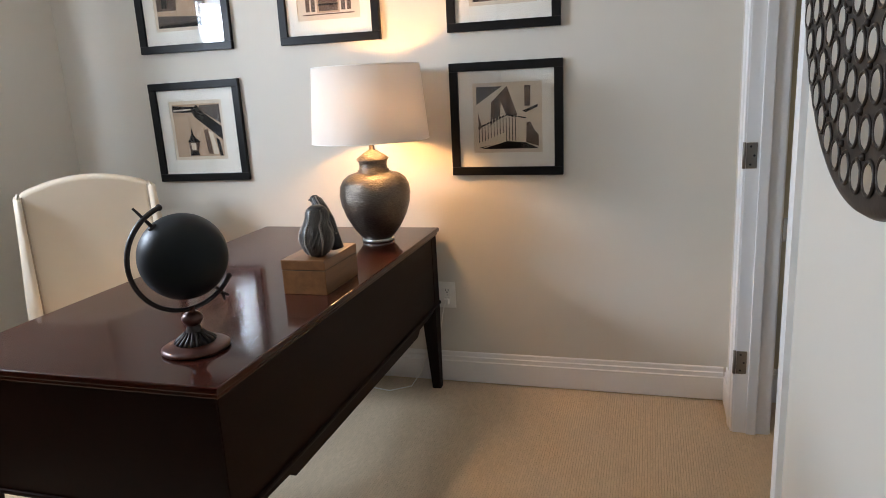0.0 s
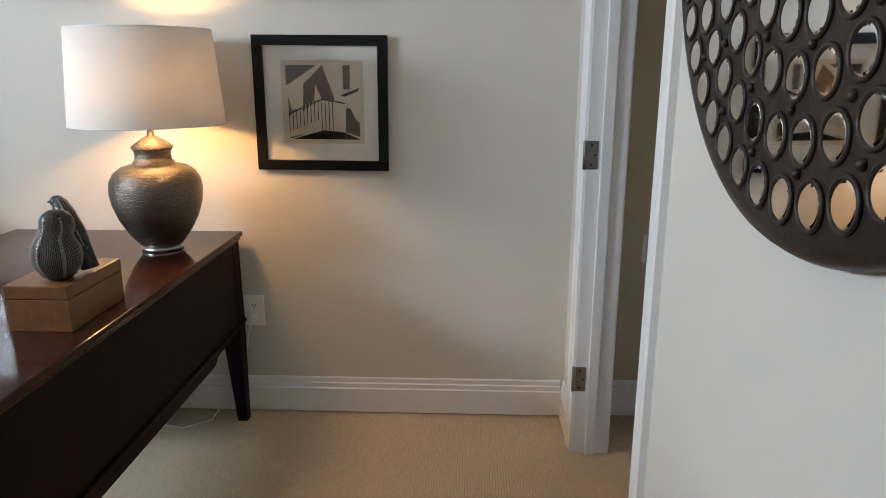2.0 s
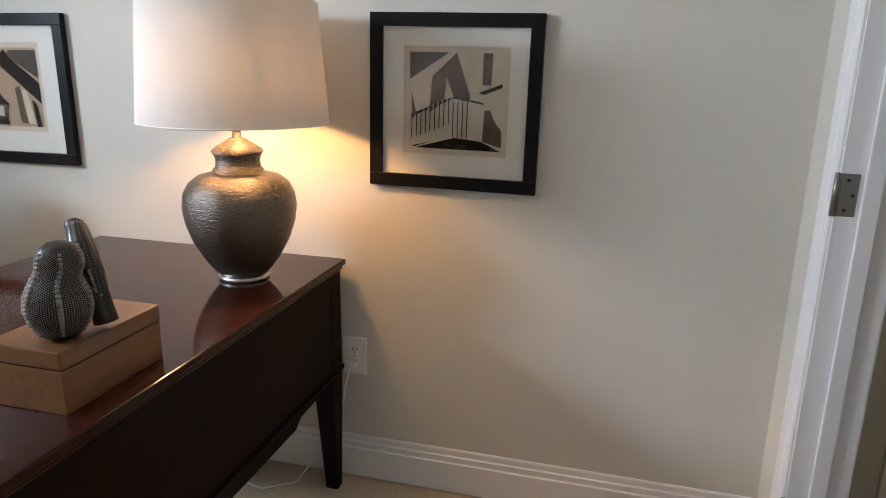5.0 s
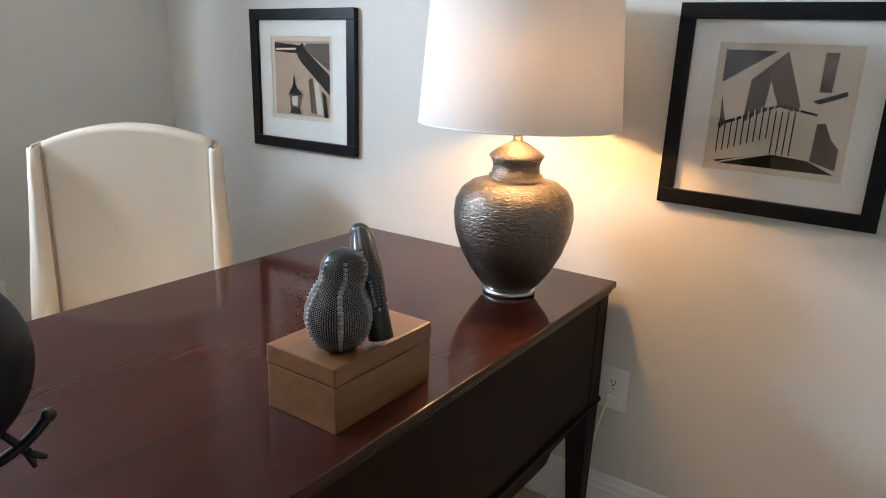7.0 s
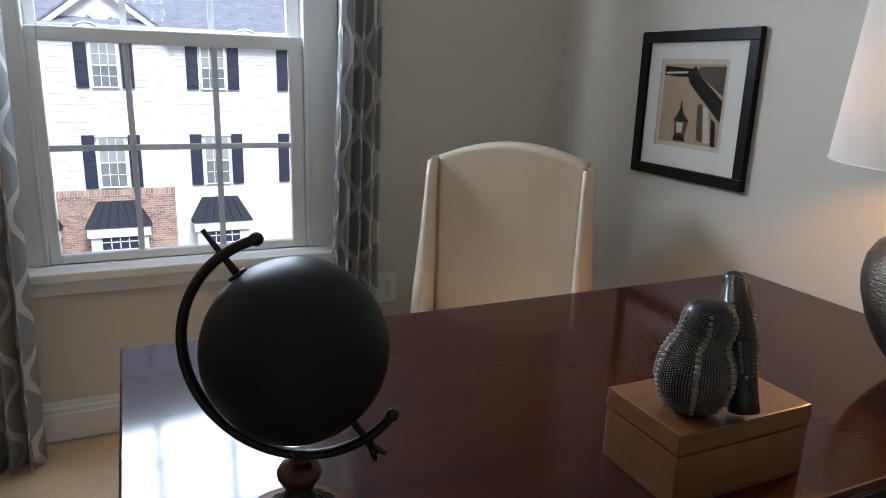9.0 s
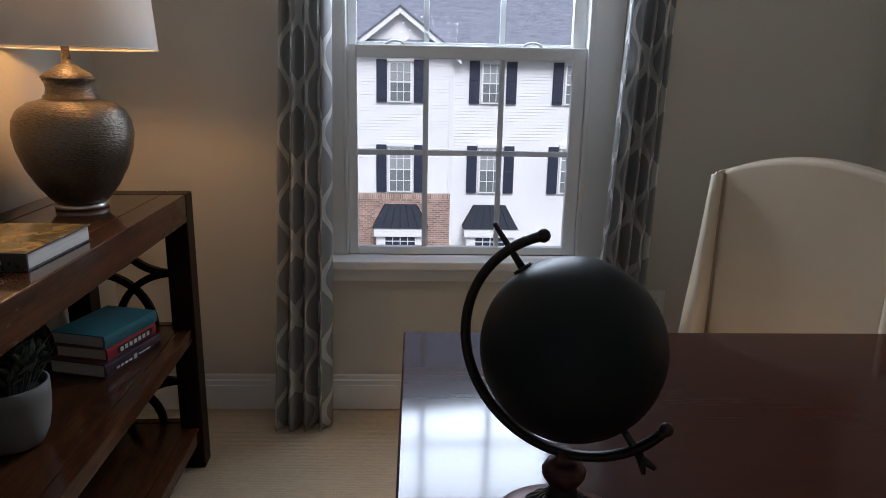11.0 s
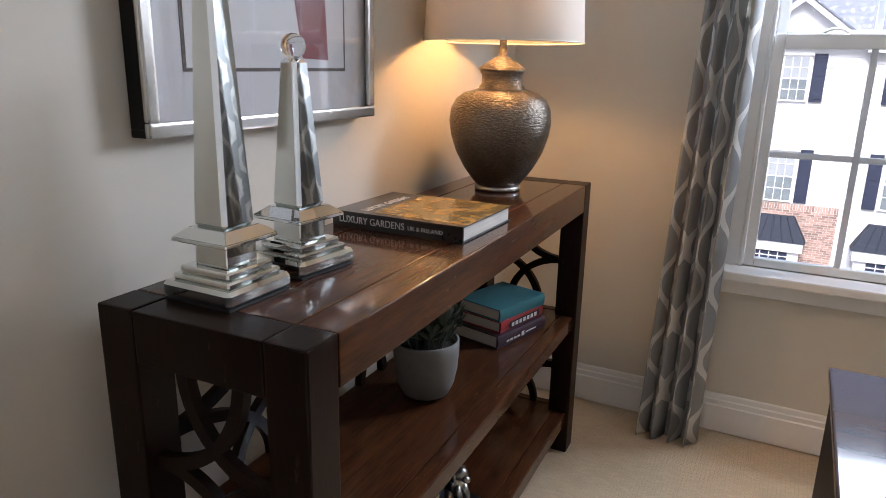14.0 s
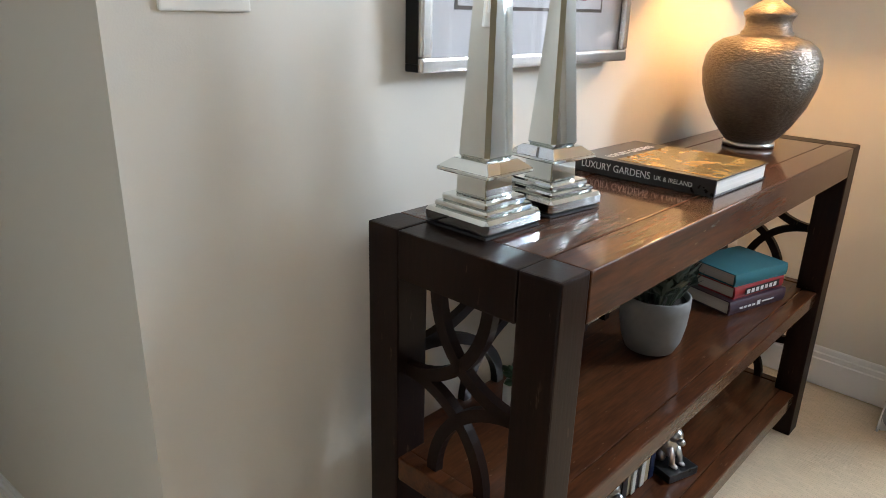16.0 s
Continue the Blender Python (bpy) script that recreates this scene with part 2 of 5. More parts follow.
def glass_mat(name, tint=1.0, face=0.045):
    """A thin clear pane: what lies behind it shows, and it mirrors by Fresnel."""
    m = bpy.data.materials.new(name)
    m.use_nodes = True
    n, l = m.node_tree.nodes, m.node_tree.links
    n.clear()
    out, mx, tr, gl, lw, pw, mr = (n.new("ShaderNode" + k) for k in ("OutputMaterial", "MixShader", "BsdfTransparent", "BsdfGlossy", "LayerWeight", "Math", "MapRange"))
    tr.inputs[0].default_value = (tint, tint, tint, 1)
    gl.inputs["Roughness"].default_value, lw.inputs[0].default_value = 0.012, 0.5
    pw.operation, pw.inputs[1].default_value = "POWER", 5.0
    mr.inputs[3].default_value, mr.inputs[4].default_value = face, 1.0
    l.new(lw.outputs["Facing"], pw.inputs[0]), l.new(pw.outputs[0], mr.inputs[0])
    l.new(mr.outputs[0], mx.inputs[0]), l.new(tr.outputs[0], mx.inputs[1]), l.new(gl.outputs[0], mx.inputs[2]), l.new(mx.outputs[0], out.inputs[0])
    return m


PANE = glass_mat("window_glass", 0.97, 0.010)
PICGLASS = glass_mat("picture_glass", 0.98)


def crystal_mat():
    m = bpy.data.materials.new("crystal")
    m.use_nodes = True
    b = m.node_tree.nodes["Principled BSDF"]
    b.inputs["Transmission Weight"].default_value, b.inputs["Roughness"].default_value, b.inputs["IOR"].default_value = 1.0, 0.0, 1.5
    return m


CRYSTAL = crystal_mat()


def grille_mat():
    """Thin white vinyl bars that let a little daylight glow through."""
    m = mat("grille_vinyl", (0.82, 0.83, 0.83), 0.35, other=(0.80, 0.81, 0.81), big=2, fine=90, bump=0)
    n, l = m.node_tree.nodes, m.node_tree.links
    tl, ms = n.new("ShaderNodeBsdfTranslucent"), n.new("ShaderNodeMixShader")
    tl.inputs[0].default_value, ms.inputs[0].default_value = (0.8, 0.82, 0.84, 1), 0.35
    l.new(n["Principled BSDF"].outputs[0], ms.inputs[1]), l.new(tl.outputs[0], ms.inputs[2]), l.new(ms.outputs[0], n["Material Output"].inputs[0])
    return m


GRILLE = grille_mat()


def shade_mat():
    """Fine white fabric that lets lamp light through."""
    m = bpy.data.materials.new("shade_fabric")
    m.use_nodes = True
    n, l = m.node_tree.nodes, m.node_tree.links
    n.clear()
    out, mx, df, tl = (n.new("ShaderNode" + k) for k in ("OutputMaterial", "MixShader", "BsdfDiffuse", "BsdfTranslucent"))
    tc, mp, wv, bp = (n.new("ShaderNode" + k) for k in ("TexCoord", "Mapping", "TexNoise", "Bump"))
    mp.inputs["Scale"].default_value = (1, 1, 0.15)
    wv.inputs["Scale"].default_value = 500
    bp.inputs["Strength"].default_value, bp.inputs["Distance"].default_value = 0.15, 0.001
    l.new(tc.outputs["Object"], mp.inputs[0]), l.new(mp.outputs[0], wv.inputs[0]), l.new(wv.outputs[0], bp.inputs["Height"])
    l.new(bp.outputs[0], df.inputs["Normal"])
    df.inputs[0].default_value, tl.inputs[0].default_value = (0.80, 0.77, 0.72, 1), (0.80, 0.74, 0.64, 1)
    mx.inputs[0].default_value = 0.20
    l.new(df.outputs[0], mx.inputs[1]), l.new(tl.outputs[0], mx.inputs[2]), l.new(mx.outputs[0], out.inputs[0])
    return m


SHADE = shade_mat()


def bulb_mat():
    m = bpy.data.materials.new("lit_bulb")
    m.use_nodes = True
    b = m.node_tree.nodes["Principled BSDF"]
    b.inputs["Emission Color"].default_value, b.inputs["Emission Strength"].default_value = (1.0, 0.70, 0.38, 1), 6
    return m


BULB = bulb_mat()


def carpet_mat():
    """Beige loop carpet in fine broken ribs."""
    m = mat("loop_carpet", (0.72, 0.565, 0.385), 0.95, other=(0.65, 0.505, 0.34), big=1.5, fine=250, bump=0)
    n, l = m.node_tree.nodes, m.node_tree.links
    tc, mp, br = n.new("ShaderNodeTexCoord"), n.new("ShaderNodeMapping"), n.new("ShaderNodeTexBrick")
    nz, mixv = n.new("ShaderNodeTexNoise"), n.new("ShaderNodeMixRGB")
    nz.inputs["Scale"].default_value = 60
    mixv.inputs[0].default_value = 0.006
    l.new(tc.outputs["Object"], nz.inputs[0]), l.new(tc.outputs["Object"], mixv.inputs[1]), l.new(nz.outputs[1], mixv.inputs[2])
    mp.inputs["Rotation"].default_value = (0, 0, radians(90))
    l.new(mixv.outputs[0], mp.inputs[0]), l.new(mp.outputs[0], br.inputs[0])
    br.inputs["Scale"].default_value, br.inputs["Mortar Size"].default_value, br.inputs["Mortar Smooth"].default_value = 30, 0.012, 1.0
    br.inputs["Brick Width"].default_value, br.inputs["Row Height"].default_value = 0.75, 0.28
    br.inputs["Color1"].default_value, br.inputs["Color2"].default_value, br.inputs["Mortar"].default_value = (1, 1, 1, 1), (0.8, 0.8, 0.8, 1), (0, 0, 0, 1)
    bp, b = n.new("ShaderNodeBump"), n["Principled BSDF"]
    bp.inputs["Strength"].default_value, bp.inputs["Distance"].default_value = 0.9, 0.006
    l.new(br.outputs[0], bp.inputs["Height"]), l.new(bp.outputs[0], b.inputs["Normal"])
    src = b.inputs["Base Color"].links[0].from_socket
    mu = n.new("ShaderNodeMixRGB")
    mu.blend_type, mu.inputs[0].default_value = "MULTIPLY", 0.45
    l.new(src, mu.inputs[1]), l.new(br.outputs[0], mu.inputs[2]), l.new(mu.outputs[0], b.inputs["Base Color"])
    return m


CARPET = carpet_mat()


def curtain_mat():
    """Grey cloth with an off-white woven ogee lattice, laid along the cloth's own UVs (in metres)."""
    m = mat("ogee_curtain", (0.50, 0.505, 0.50), 0.9, other=(0.44, 0.445, 0.44), big=5, fine=400, bump=0.2, dist=0.001)
    n, l = m.node_tree.nodes, m.node_tree.links

    def calc(op, a, b=0.0):
        k = n.new("ShaderNodeMath")
        k.operation = op
        for i, v in enumerate((a, b)):
            if isinstance(v, (int, float)):
                k.inputs[i].default_value = v
            else:
                l.new(v, k.inputs[i])
        return k.outputs[0]

    uv, sep = n.new("ShaderNodeUVMap"), n.new("ShaderNodeSeparateXYZ")
    l.new(uv.outputs[0], sep.inputs[0])
    width, period = 0.13, 0.26
    wave = calc("MULTIPLY", calc("SINE", calc("MULTIPLY", sep.outputs[1], 2 * math.pi / period)), 0.25)
    u = calc("DIVIDE", sep.outputs[0], width)
    d1 = calc("ABSOLUTE", calc("SUBTRACT", calc("FRACT", calc("ADD", u, wave)), 0.5))
    d2 = calc("ABSOLUTE", calc("SUBTRACT", calc("FRACT", calc("ADD", calc("SUBTRACT", u, wave), 0.5)), 0.5))
    # thicker where two strands meet
    near = calc("MULTIPLY", calc("ABSOLUTE", wave), 4.0)
    wide = calc("ADD", 0.08, calc("MULTIPLY", near, 0.03))
    line = calc("LESS_THAN", calc("MINIMUM", d1, d2), wide)
    mx, b = n.new("ShaderNodeMixRGB"), n["Principled BSDF"]
    src = b.inputs["Base Color"].links[0].from_socket
    mx.inputs[2].default_value = (0.90, 0.89, 0.86, 1)
    l.new(line, mx.inputs[0]), l.new(src, mx.inputs[1]), l.new(mx.outputs[0], b.inputs["Base Color"])
    # the cloth lets some daylight through
    tl, ms, out = n.new("ShaderNodeBsdfTranslucent"), n.new("ShaderNodeMixShader"), n["Material Output"]
    ms.inputs[0].default_value = 0.5
    l.new(mx.outputs[0], tl.inputs[0]), l.new(b.outputs[0], ms.inputs[1]), l.new(tl.outputs[0], ms.inputs[2]), l.new(ms.outputs[0], out.inputs[0])
    return m


CURTAIN = curtain_mat()


# ---- mesh helpers ----
def mesh_of(name, bm, material, smooth=False):
    bmesh.ops.recalc_face_normals(bm, faces=bm.faces)
    me = bpy.data.meshes.new(name)
    bm.to_mesh(me)
    bm.free()
    if smooth:
        for p in me.polygons:
            p.use_smooth = len(p.vertices) < 9
    me.materials.append(material)
    return me


def part(name, bm, material, parent=None, label="", smooth=False):
    ob = new(name, mesh_of(name, bm, material, smooth))
    if parent:
        ob.parent = parent
    return tagged(ob, label)


def thing(name, x, y, z, label, category, group="", rz=0.0):
    e = new(name)
    e.matrix_world = pose(x, y, z, 0, 0, rz)
    e.empty_display_size = 0.1
    return tagged(e, label, category, group)


def structure(name, bm, material, label, category="structure", parent=None):
    return tagged(part(name, bm, material, parent), label, category, "", "structure")


def box(x0, x1, y0, y1, z0, z1, bevel=0.0, bm=None, m=None, segs=2):
    mine = bmesh.new()
    bmesh.ops.create_cube(mine, size=1, matrix=Matrix.LocRotScale(((x0 + x1) / 2, (y0 + y1) / 2, (z0 + z1) / 2), None, (abs(x1 - x0), abs(y1 - y0), abs(z1 - z0))))
    if bevel:
        bmesh.ops.bevel(mine, geom=mine.edges[:], offset=bevel, segments=segs, profile=0.6, affect="EDGES")
    if m:
        mine.transform(m)
    if bm is None:
        return mine
    return join(bm, mine)


def join(bm, other):
    tmp = bpy.data.meshes.new("tmp")
    other.to_mesh(tmp)
    other.free()
    bm.from_mesh(tmp)
    bpy.data.meshes.remove(tmp)
    return bm


def lathe(profile, seg=48, bm=None, m=None):
    """Turn (radius, height) pairs round z."""
    mine = bmesh.new()
    rings = []
    for r, z in profile:
        if r < 1e-5:
            rings.append([mine.verts.new((0, 0, z))])
        else:
            rings.append([mine.verts.new((r * math.cos(2 * math.pi * i / seg), r * math.sin(2 * math.pi * i / seg), z)) for i in range(seg)])
    for a, b in zip(rings, rings[1:]):
        for i in range(seg):
            j = (i + 1) % seg
            ring = [a[i % len(a)], a[j % len(a)], b[j % len(b)], b[i % len(b)]]
            ring = list(dict.fromkeys(ring))
            if len(ring) > 2:
                mine.faces.new(ring)
    if m:
        mine.transform(m)
    return mine if bm is None else join(bm, mine)


def tube(points, radius, seg=10, bm=None, closed=False, flat=1.0, up=(0, 0, 1)):
    """A round or flattened rod along a line of points."""
    mine = bmesh.new()
    pts = [Vector(p) for p in points]
    rings = []
    for i, p in enumerate(pts):
        a = pts[i - 1] if i or closed else pts[0]
        b = pts[(i + 1) % len(pts)] if i + 1 < len(pts) or closed else pts[-1]
        d = (b - a).normalized()
        side = d.cross(Vector(up))
        side = side.normalized() if side.length > 1e-4 else d.orthogonal().normalized()
        top = side.cross(d)
        r = radius[i] if isinstance(radius, (list, tuple)) else radius
        rings.append([mine.verts.new(p + side * r * math.cos(k) + top * r * flat * math.sin(k)) for k in np.linspace(0, 2 * math.pi, seg, endpoint=False)])
    for i in range(len(rings) - (0 if closed else 1)):
        a, b = rings[i], rings[(i + 1) % len(rings)]
        for k in range(seg):
            mine.faces.new([a[k], a[(k + 1) % seg], b[(k + 1) % seg], b[k]])
    if not closed:
        mine.faces.new(rings[0]), mine.faces.new(rings[-1][::-1])
    return mine if bm is None else join(bm, mine)


def ball(x, y, z, rx, ry=None, rz=None, bm=None, sub=3, m=None):
    mine = bmesh.new()
    bmesh.ops.create_icosphere(mine, subdivisions=sub, radius=1, matrix=Matrix.LocRotScale((x, y, z), None, (rx, ry or rx, rz or rx)))
    if m:
        mine.transform(m)
    return mine if bm is None else join(bm, mine)


def extrude_profile(profile, length, m):
    """A moulding: (out, up) profile swept along local x from 0 to length."""
    mine = bmesh.new()
    a = [mine.verts.new((0, p, q)) for p, q in profile]
    b = [mine.verts.new((length, p, q)) for p, q in profile]
    for i in range(len(profile)):
        j = (i + 1) % len(profile)
        mine.faces.new([a[i], a[j], b[j], b[i]])
    mine.faces.new(a), mine.faces.new(b[::-1])
    mine.transform(m)
    return mine


def polygon(points, depth, m):
    """A flat cut-out with a little thickness, in local x, z."""
    mine = bmesh.new()
    f = mine.faces.new([mine.verts.new((x, 0, z)) for x, z in points])
    r = bmesh.ops.extrude_face_region(mine, geom=[f])
    bmesh.ops.translate(mine, vec=(0, -depth, 0), verts=[v for v in r["geom"] if isinstance(v, bmesh.types.BMVert)])
    mine.transform(m)
    return mine


def lettering(name, text, size, material, parent, m, width=None):
    """Letters as a mesh, in local x (right) and y (up)."""
    cu = bpy.data.curves.new(name, "FONT")
    cu.body, cu.size, cu.extrude, cu.align_x, cu.align_y = text, size, 0.0003, "LEFT", "CENTER"
    tmp = bpy.data.objects.new(name, cu)
    scene.collection.objects.link(tmp)
    me = bpy.data.meshes.new_from_object(tmp.evaluated_get(bpy.context.evaluated_depsgraph_get()))
    bpy.data.objects.remove(tmp)
    if width:
        w = max(v.co.x for v in me.vertices)
        me.transform(Matrix.Diagonal((width / w, 1, 1, 1)))
    me.transform(m)
    me.materials.clear()
    me.materials.append(material)
    ob = new(name, me)
    ob.parent = parent
    return ob


# ---- the shell of the place ----
NORTH, WEST, EAST, SOUTH, TOP = 3.88, -1.88, 1.342, 1.035, 2.6
PASS_X, PASS_END = 0.351, -1.2          # the passage by which one enters
WIN_Y0, WIN_Y1, WIN_Z0, WIN_Z1 = 1.82, 2.93, 0.60, 2.12
WIN_SHIFT = -0.012
DOOR_Y0, DOOR_Y1, DOOR_H = 2.722, 3.62, 2.07

structure("floor", box(-2.04, 3.6, PASS_END - 0.12, 4.03, -0.12, 0.0), CARPET, "beige looped wall-to-wall carpet with fine broken ribs", "carpet")
structure("ceiling", box(-2.04, 3.6, PASS_END - 0.12, 4.03, TOP, TOP + 0.12), CEIL, "plain white painted ceiling", "ceiling")
structure("wall_north", box(-2.04, EAST + 0.06, NORTH, 4.03, 0, TOP), WALL, "warm grey painted wall hung with framed prints", "wall")
bm = box(-2.04, WEST, 0.9, WIN_Y0 + WIN_SHIFT, 0, TOP)
box(-2.04, WEST, WIN_Y1 + WIN_SHIFT, NORTH, 0, TOP, bm=bm)
box(-2.04, WEST, WIN_Y0 + WIN_SHIFT, WIN_Y1 + WIN_SHIFT, 0, WIN_Z0, bm=bm)
box(-2.04, WEST, WIN_Y0 + WIN_SHIFT, WIN_Y1 + WIN_SHIFT, WIN_Z1, TOP, bm=bm)
structure("wall_west", bm, WALL, "warm grey painted wall round the window", "wall")
bm = box(EAST, EAST + 0.12, PASS_END, DOOR_Y0, 0, TOP)
box(EAST, EAST + 0.12, DOOR_Y1, NORTH, 0, TOP, bm=bm)
box(EAST, EAST + 0.12, DOOR_Y0, DOOR_Y1, DOOR_H, TOP, bm=bm)
structure("wall_east", bm, WALL, "warm grey painted wall with an open doorway", "wall")
bm = box(WEST, PASS_X, SOUTH - 0.12, SOUTH, 0, TOP)
structure("wall_south", bm, WALL, "warm grey painted wall behind the console table", "wall")
SLANT = 6.5                             # the passage wall stands a little askew
TURN = Matrix.Translation((PASS_X, SOUTH, 0)) @ Matrix.Rotation(radians(SLANT), 4, "Z") @ Matrix.Translation((-PASS_X, -SOUTH, 0))
structure("wall_passage", box(PASS_X - 0.12, PASS_X, PASS_END + 0.01, SOUTH, 0, TOP - 0.001, m=TURN), WALL, "warm grey painted side wall of the entry passage", "wall")
structure("wall_passage_end", box(PASS_X - 0.12, EAST + 0.12, PASS_END - 0.12, PASS_END, 0, TOP), WALL, "plain wall closing the entry passage", "wall")
structure("wall_hall_north", box(EAST + 0.06, 3.6, NORTH + 0.012, 4.03, 0, TOP), HALLWALL, "olive beige wall of the next room", "wall")
structure("wall_hall_east", box(3.48, 3.6, 1.4, NORTH + 0.012, 0, TOP), HALLWALL, "olive beige far wall of the next room", "wall")
bm = box(EAST + 0.12, 1.9, 1.4, 1.52, 0, TOP)      # unseen opening, added to brighten the next room with daylight
box(3.2, 3.48, 1.4, 1.52, 0, TOP, bm=bm)
box(1.9, 3.2, 1.4, 1.52, 0, 0.8, bm=bm)
box(1.9, 3.2, 1.4, 1.52, 2.3, TOP, bm=bm)
structure("wall_hall_south", bm, HALLWALL, "olive beige end wall of the next room with an added opening for daylight", "wall")

BASE = [(0, 0.006), (0.016, 0.006), (0.016, 0.106), (0.011, 0.110), (0.011, 0.127), (0.006, 0.131), (0.006, 0.147), (0.003, 0.152), (0, 0.152)]


def baseboard(name, x, y, length, rz):
    structure(name, extrude_profile([(-p, q) for p, q in BASE], length, pose(x, y, 0, 0, 0, rz)), TRIM, "white moulded baseboard", "baseboard")


baseboard("baseboard_north", WEST + 0.016, NORTH, EAST - WEST - 0.032, 0)
baseboard("baseboard_west", WEST, SOUTH + 0.016, NORTH - SOUTH - 0.016, 90)
baseboard("baseboard_east_a", EAST, NORTH, NORTH - 3.692, -90)
baseboard("baseboard_east_b", EAST, 2.640, 2.640 - PASS_END, -90)
baseboard("baseboard_south", PASS_X, SOUTH, PASS_X - WEST - 0.016, 180)
foot = TURN @ Vector((PASS_X, -0.30, 0))
baseboard("baseboard_passage", foot.x, foot.y, SOUTH + 0.30, 90 + SLANT)
baseboard("baseboard_hall", EAST + 0.13, NORTH + 0.012, 3.48 - EAST - 0.13, 0)

# door frame: jambs, stops and casing of the doorway to the next room
door = tagged(new("door_1"), "white painted door frame, its door taken off the hinges", "door frame", "", "structure")
part("jamb", box(EAST - 0.004, EAST + 0.124, DOOR_Y1 - 0.022, DOOR_Y1, 0, DOOR_H - 0.02), TRIM, door)
part("jamb", box(EAST - 0.004, EAST + 0.124, DOOR_Y0, DOOR_Y0 + 0.022, 0, DOOR_H - 0.02), TRIM, door)
part("head_jamb", box(EAST - 0.004, EAST + 0.124, DOOR_Y0, DOOR_Y1, DOOR_H - 0.02, DOOR_H), TRIM, door)
part("door_stop", box(EAST + 0.042, EAST + 0.078, DOOR_Y1 - 0.034, DOOR_Y1 - 0.022, 0, DOOR_H - 0.02, 0.003), TRIM, door)
part("door_stop", box(EAST + 0.042, EAST + 0.078, DOOR_Y0 + 0.022, DOOR_Y0 + 0.034, 0, DOOR_H - 0.02, 0.003), TRIM, door)
CASING = [(0, 0), (0.010, 0), (0.012, 0.006), (0.012, 0.028), (0.017, 0.036), (0.019, 0.070), (0.015, 0.080), (0, 0.082)]
for sign, y0 in ((1, DOOR_Y1 - 0.016), (-1, DOOR_Y0 + 0.016)):
    for x0, out in ((EAST, -1), (EAST + 0.12, 1)):
        bm = bmesh.new()
        a = [bm.verts.new((x0 + out * p, y0 + sign * q, 0)) for p, q in CASING]
        b = [bm.verts.new((x0 + out * p, y0 + sign * q, DOOR_H + 0.065)) for p, q in CASING]
        for i in range(len(CASING)):
            j = (i + 1) % len(CASING)
            bm.faces.new([a[i], a[j], b[j], b[i]])
        bm.faces.new(a), bm.faces.new(b[::-1])
        part("casing", bm, TRIM, door)
part("head_casing", box(EAST - 0.018, EAST, DOOR_Y0 - 0.066, DOOR_Y1 + 0.066, DOOR_H + 0.065, DOOR_H + 0.15, 0.003), TRIM, door)
for z in (0.247, 1.035, 1.80):
    h = part("hinge", box(EAST - 0.002, EAST + 0.034, DOOR_Y1 - 0.0245, DOOR_Y1 - 0.0215, z, z + 0.092, 0.001), HINGE, door, "satin nickel hinge leaf")
    part("knuckle", lathe([(0, 0), (0.006, 0), (0.006, 0.092), (0, 0.094)], 14, m=pose(EAST - 0.009, DOOR_Y1 - 0.021, z)), HINGE, h, smooth=True)
    for dz, dx in ((0.014, 0.012), (0.046, 0.024), (0.078, 0.012)):
        part("screw", lathe([(0, 0.0008), (0.004, 0.0008), (0.004, 0)], 10, m=pose(EAST + dx, DOOR_Y1 - 0.0245, z + dz, 90)), SLOT, h)
part("strike_plate", box(EAST - 0.019, EAST + 0.02, DOOR_Y0 + 0.0215, DOOR_Y0 + 0.0240, 0.965, 1.025, 0.001), HINGE, door)

# casing of another door along the passage
pdoor = tagged(new("door_2"), "white painted closed door in the passage", "door", "", "structure")
pdoor.matrix_world = TURN
part("casing", box(PASS_X, PASS_X + 0.018, -0.385, -0.305, 0, 2.12, 0.004), TRIM, pdoor)
part("casing", box(PASS_X, PASS_X + 0.018, -1.15, -1.08, 0, 2.12, 0.004), TRIM, pdoor)
part("door_panel", box(PASS_X, PASS_X + 0.010, -1.08, -0.385, 0.01, 2.04, 0.003), TRIM, pdoor)

# wainscot frame on the wall of the next room
wains = tagged(new("trim"), "white picture-frame wainscot moulding", "moulding", "", "structure")
HY = NORTH + 0.012
part("moulding", box(1.64, 2.62, HY - 0.016, HY, 0.470, 0.505, 0.005), HALLTRIM, wains)
part("moulding", box(1.64, 2.62, HY - 0.016, HY, 0.165, 0.20, 0.005), HALLTRIM, wains)
part("moulding", box(1.64, 1.672, HY - 0.015, HY, 0.20, 0.470, 0.005), HALLTRIM, wains)

# ---- window ----
win = tagged(new("window_1"), "white vinyl double-hung window with grilles, closed", "window", "", "structure")
FX = -1.925
win.location = (0, WIN_SHIFT, 0)
part("window_frame", box(FX - 0.09, FX + 0.008, WIN_Y0 + 0.002, 1.915, 0.632, WIN_Z1 - 0.002, 0.004), VINYL, win, "flat jamb board")
part("window_frame", box(FX - 0.09, FX + 0.008, 2.815, WIN_Y1 - 0.002, 0.632, WIN_Z1 - 0.002, 0.004), VINYL, win, "flat jamb board")
part("window_frame", box(FX - 0.09, FX + 0.008, 1.915, 2.815, 2.06, WIN_Z1 - 0.002, 0.004), VINYL, win)
part("window_frame", box(FX - 0.09, FX + 0.004, 1.915, 2.815, 0.612, 0.632, 0.003), VINYL, win)
part("track", box(FX - 0.05, FX + 0.014, 1.915, 1.925, 0.634, 2.06, 0.002), VINYL, win)
part("track", box(FX - 0.05, FX + 0.014, 2.800, 2.815, 0.634, 2.06, 0.002), VINYL, win)
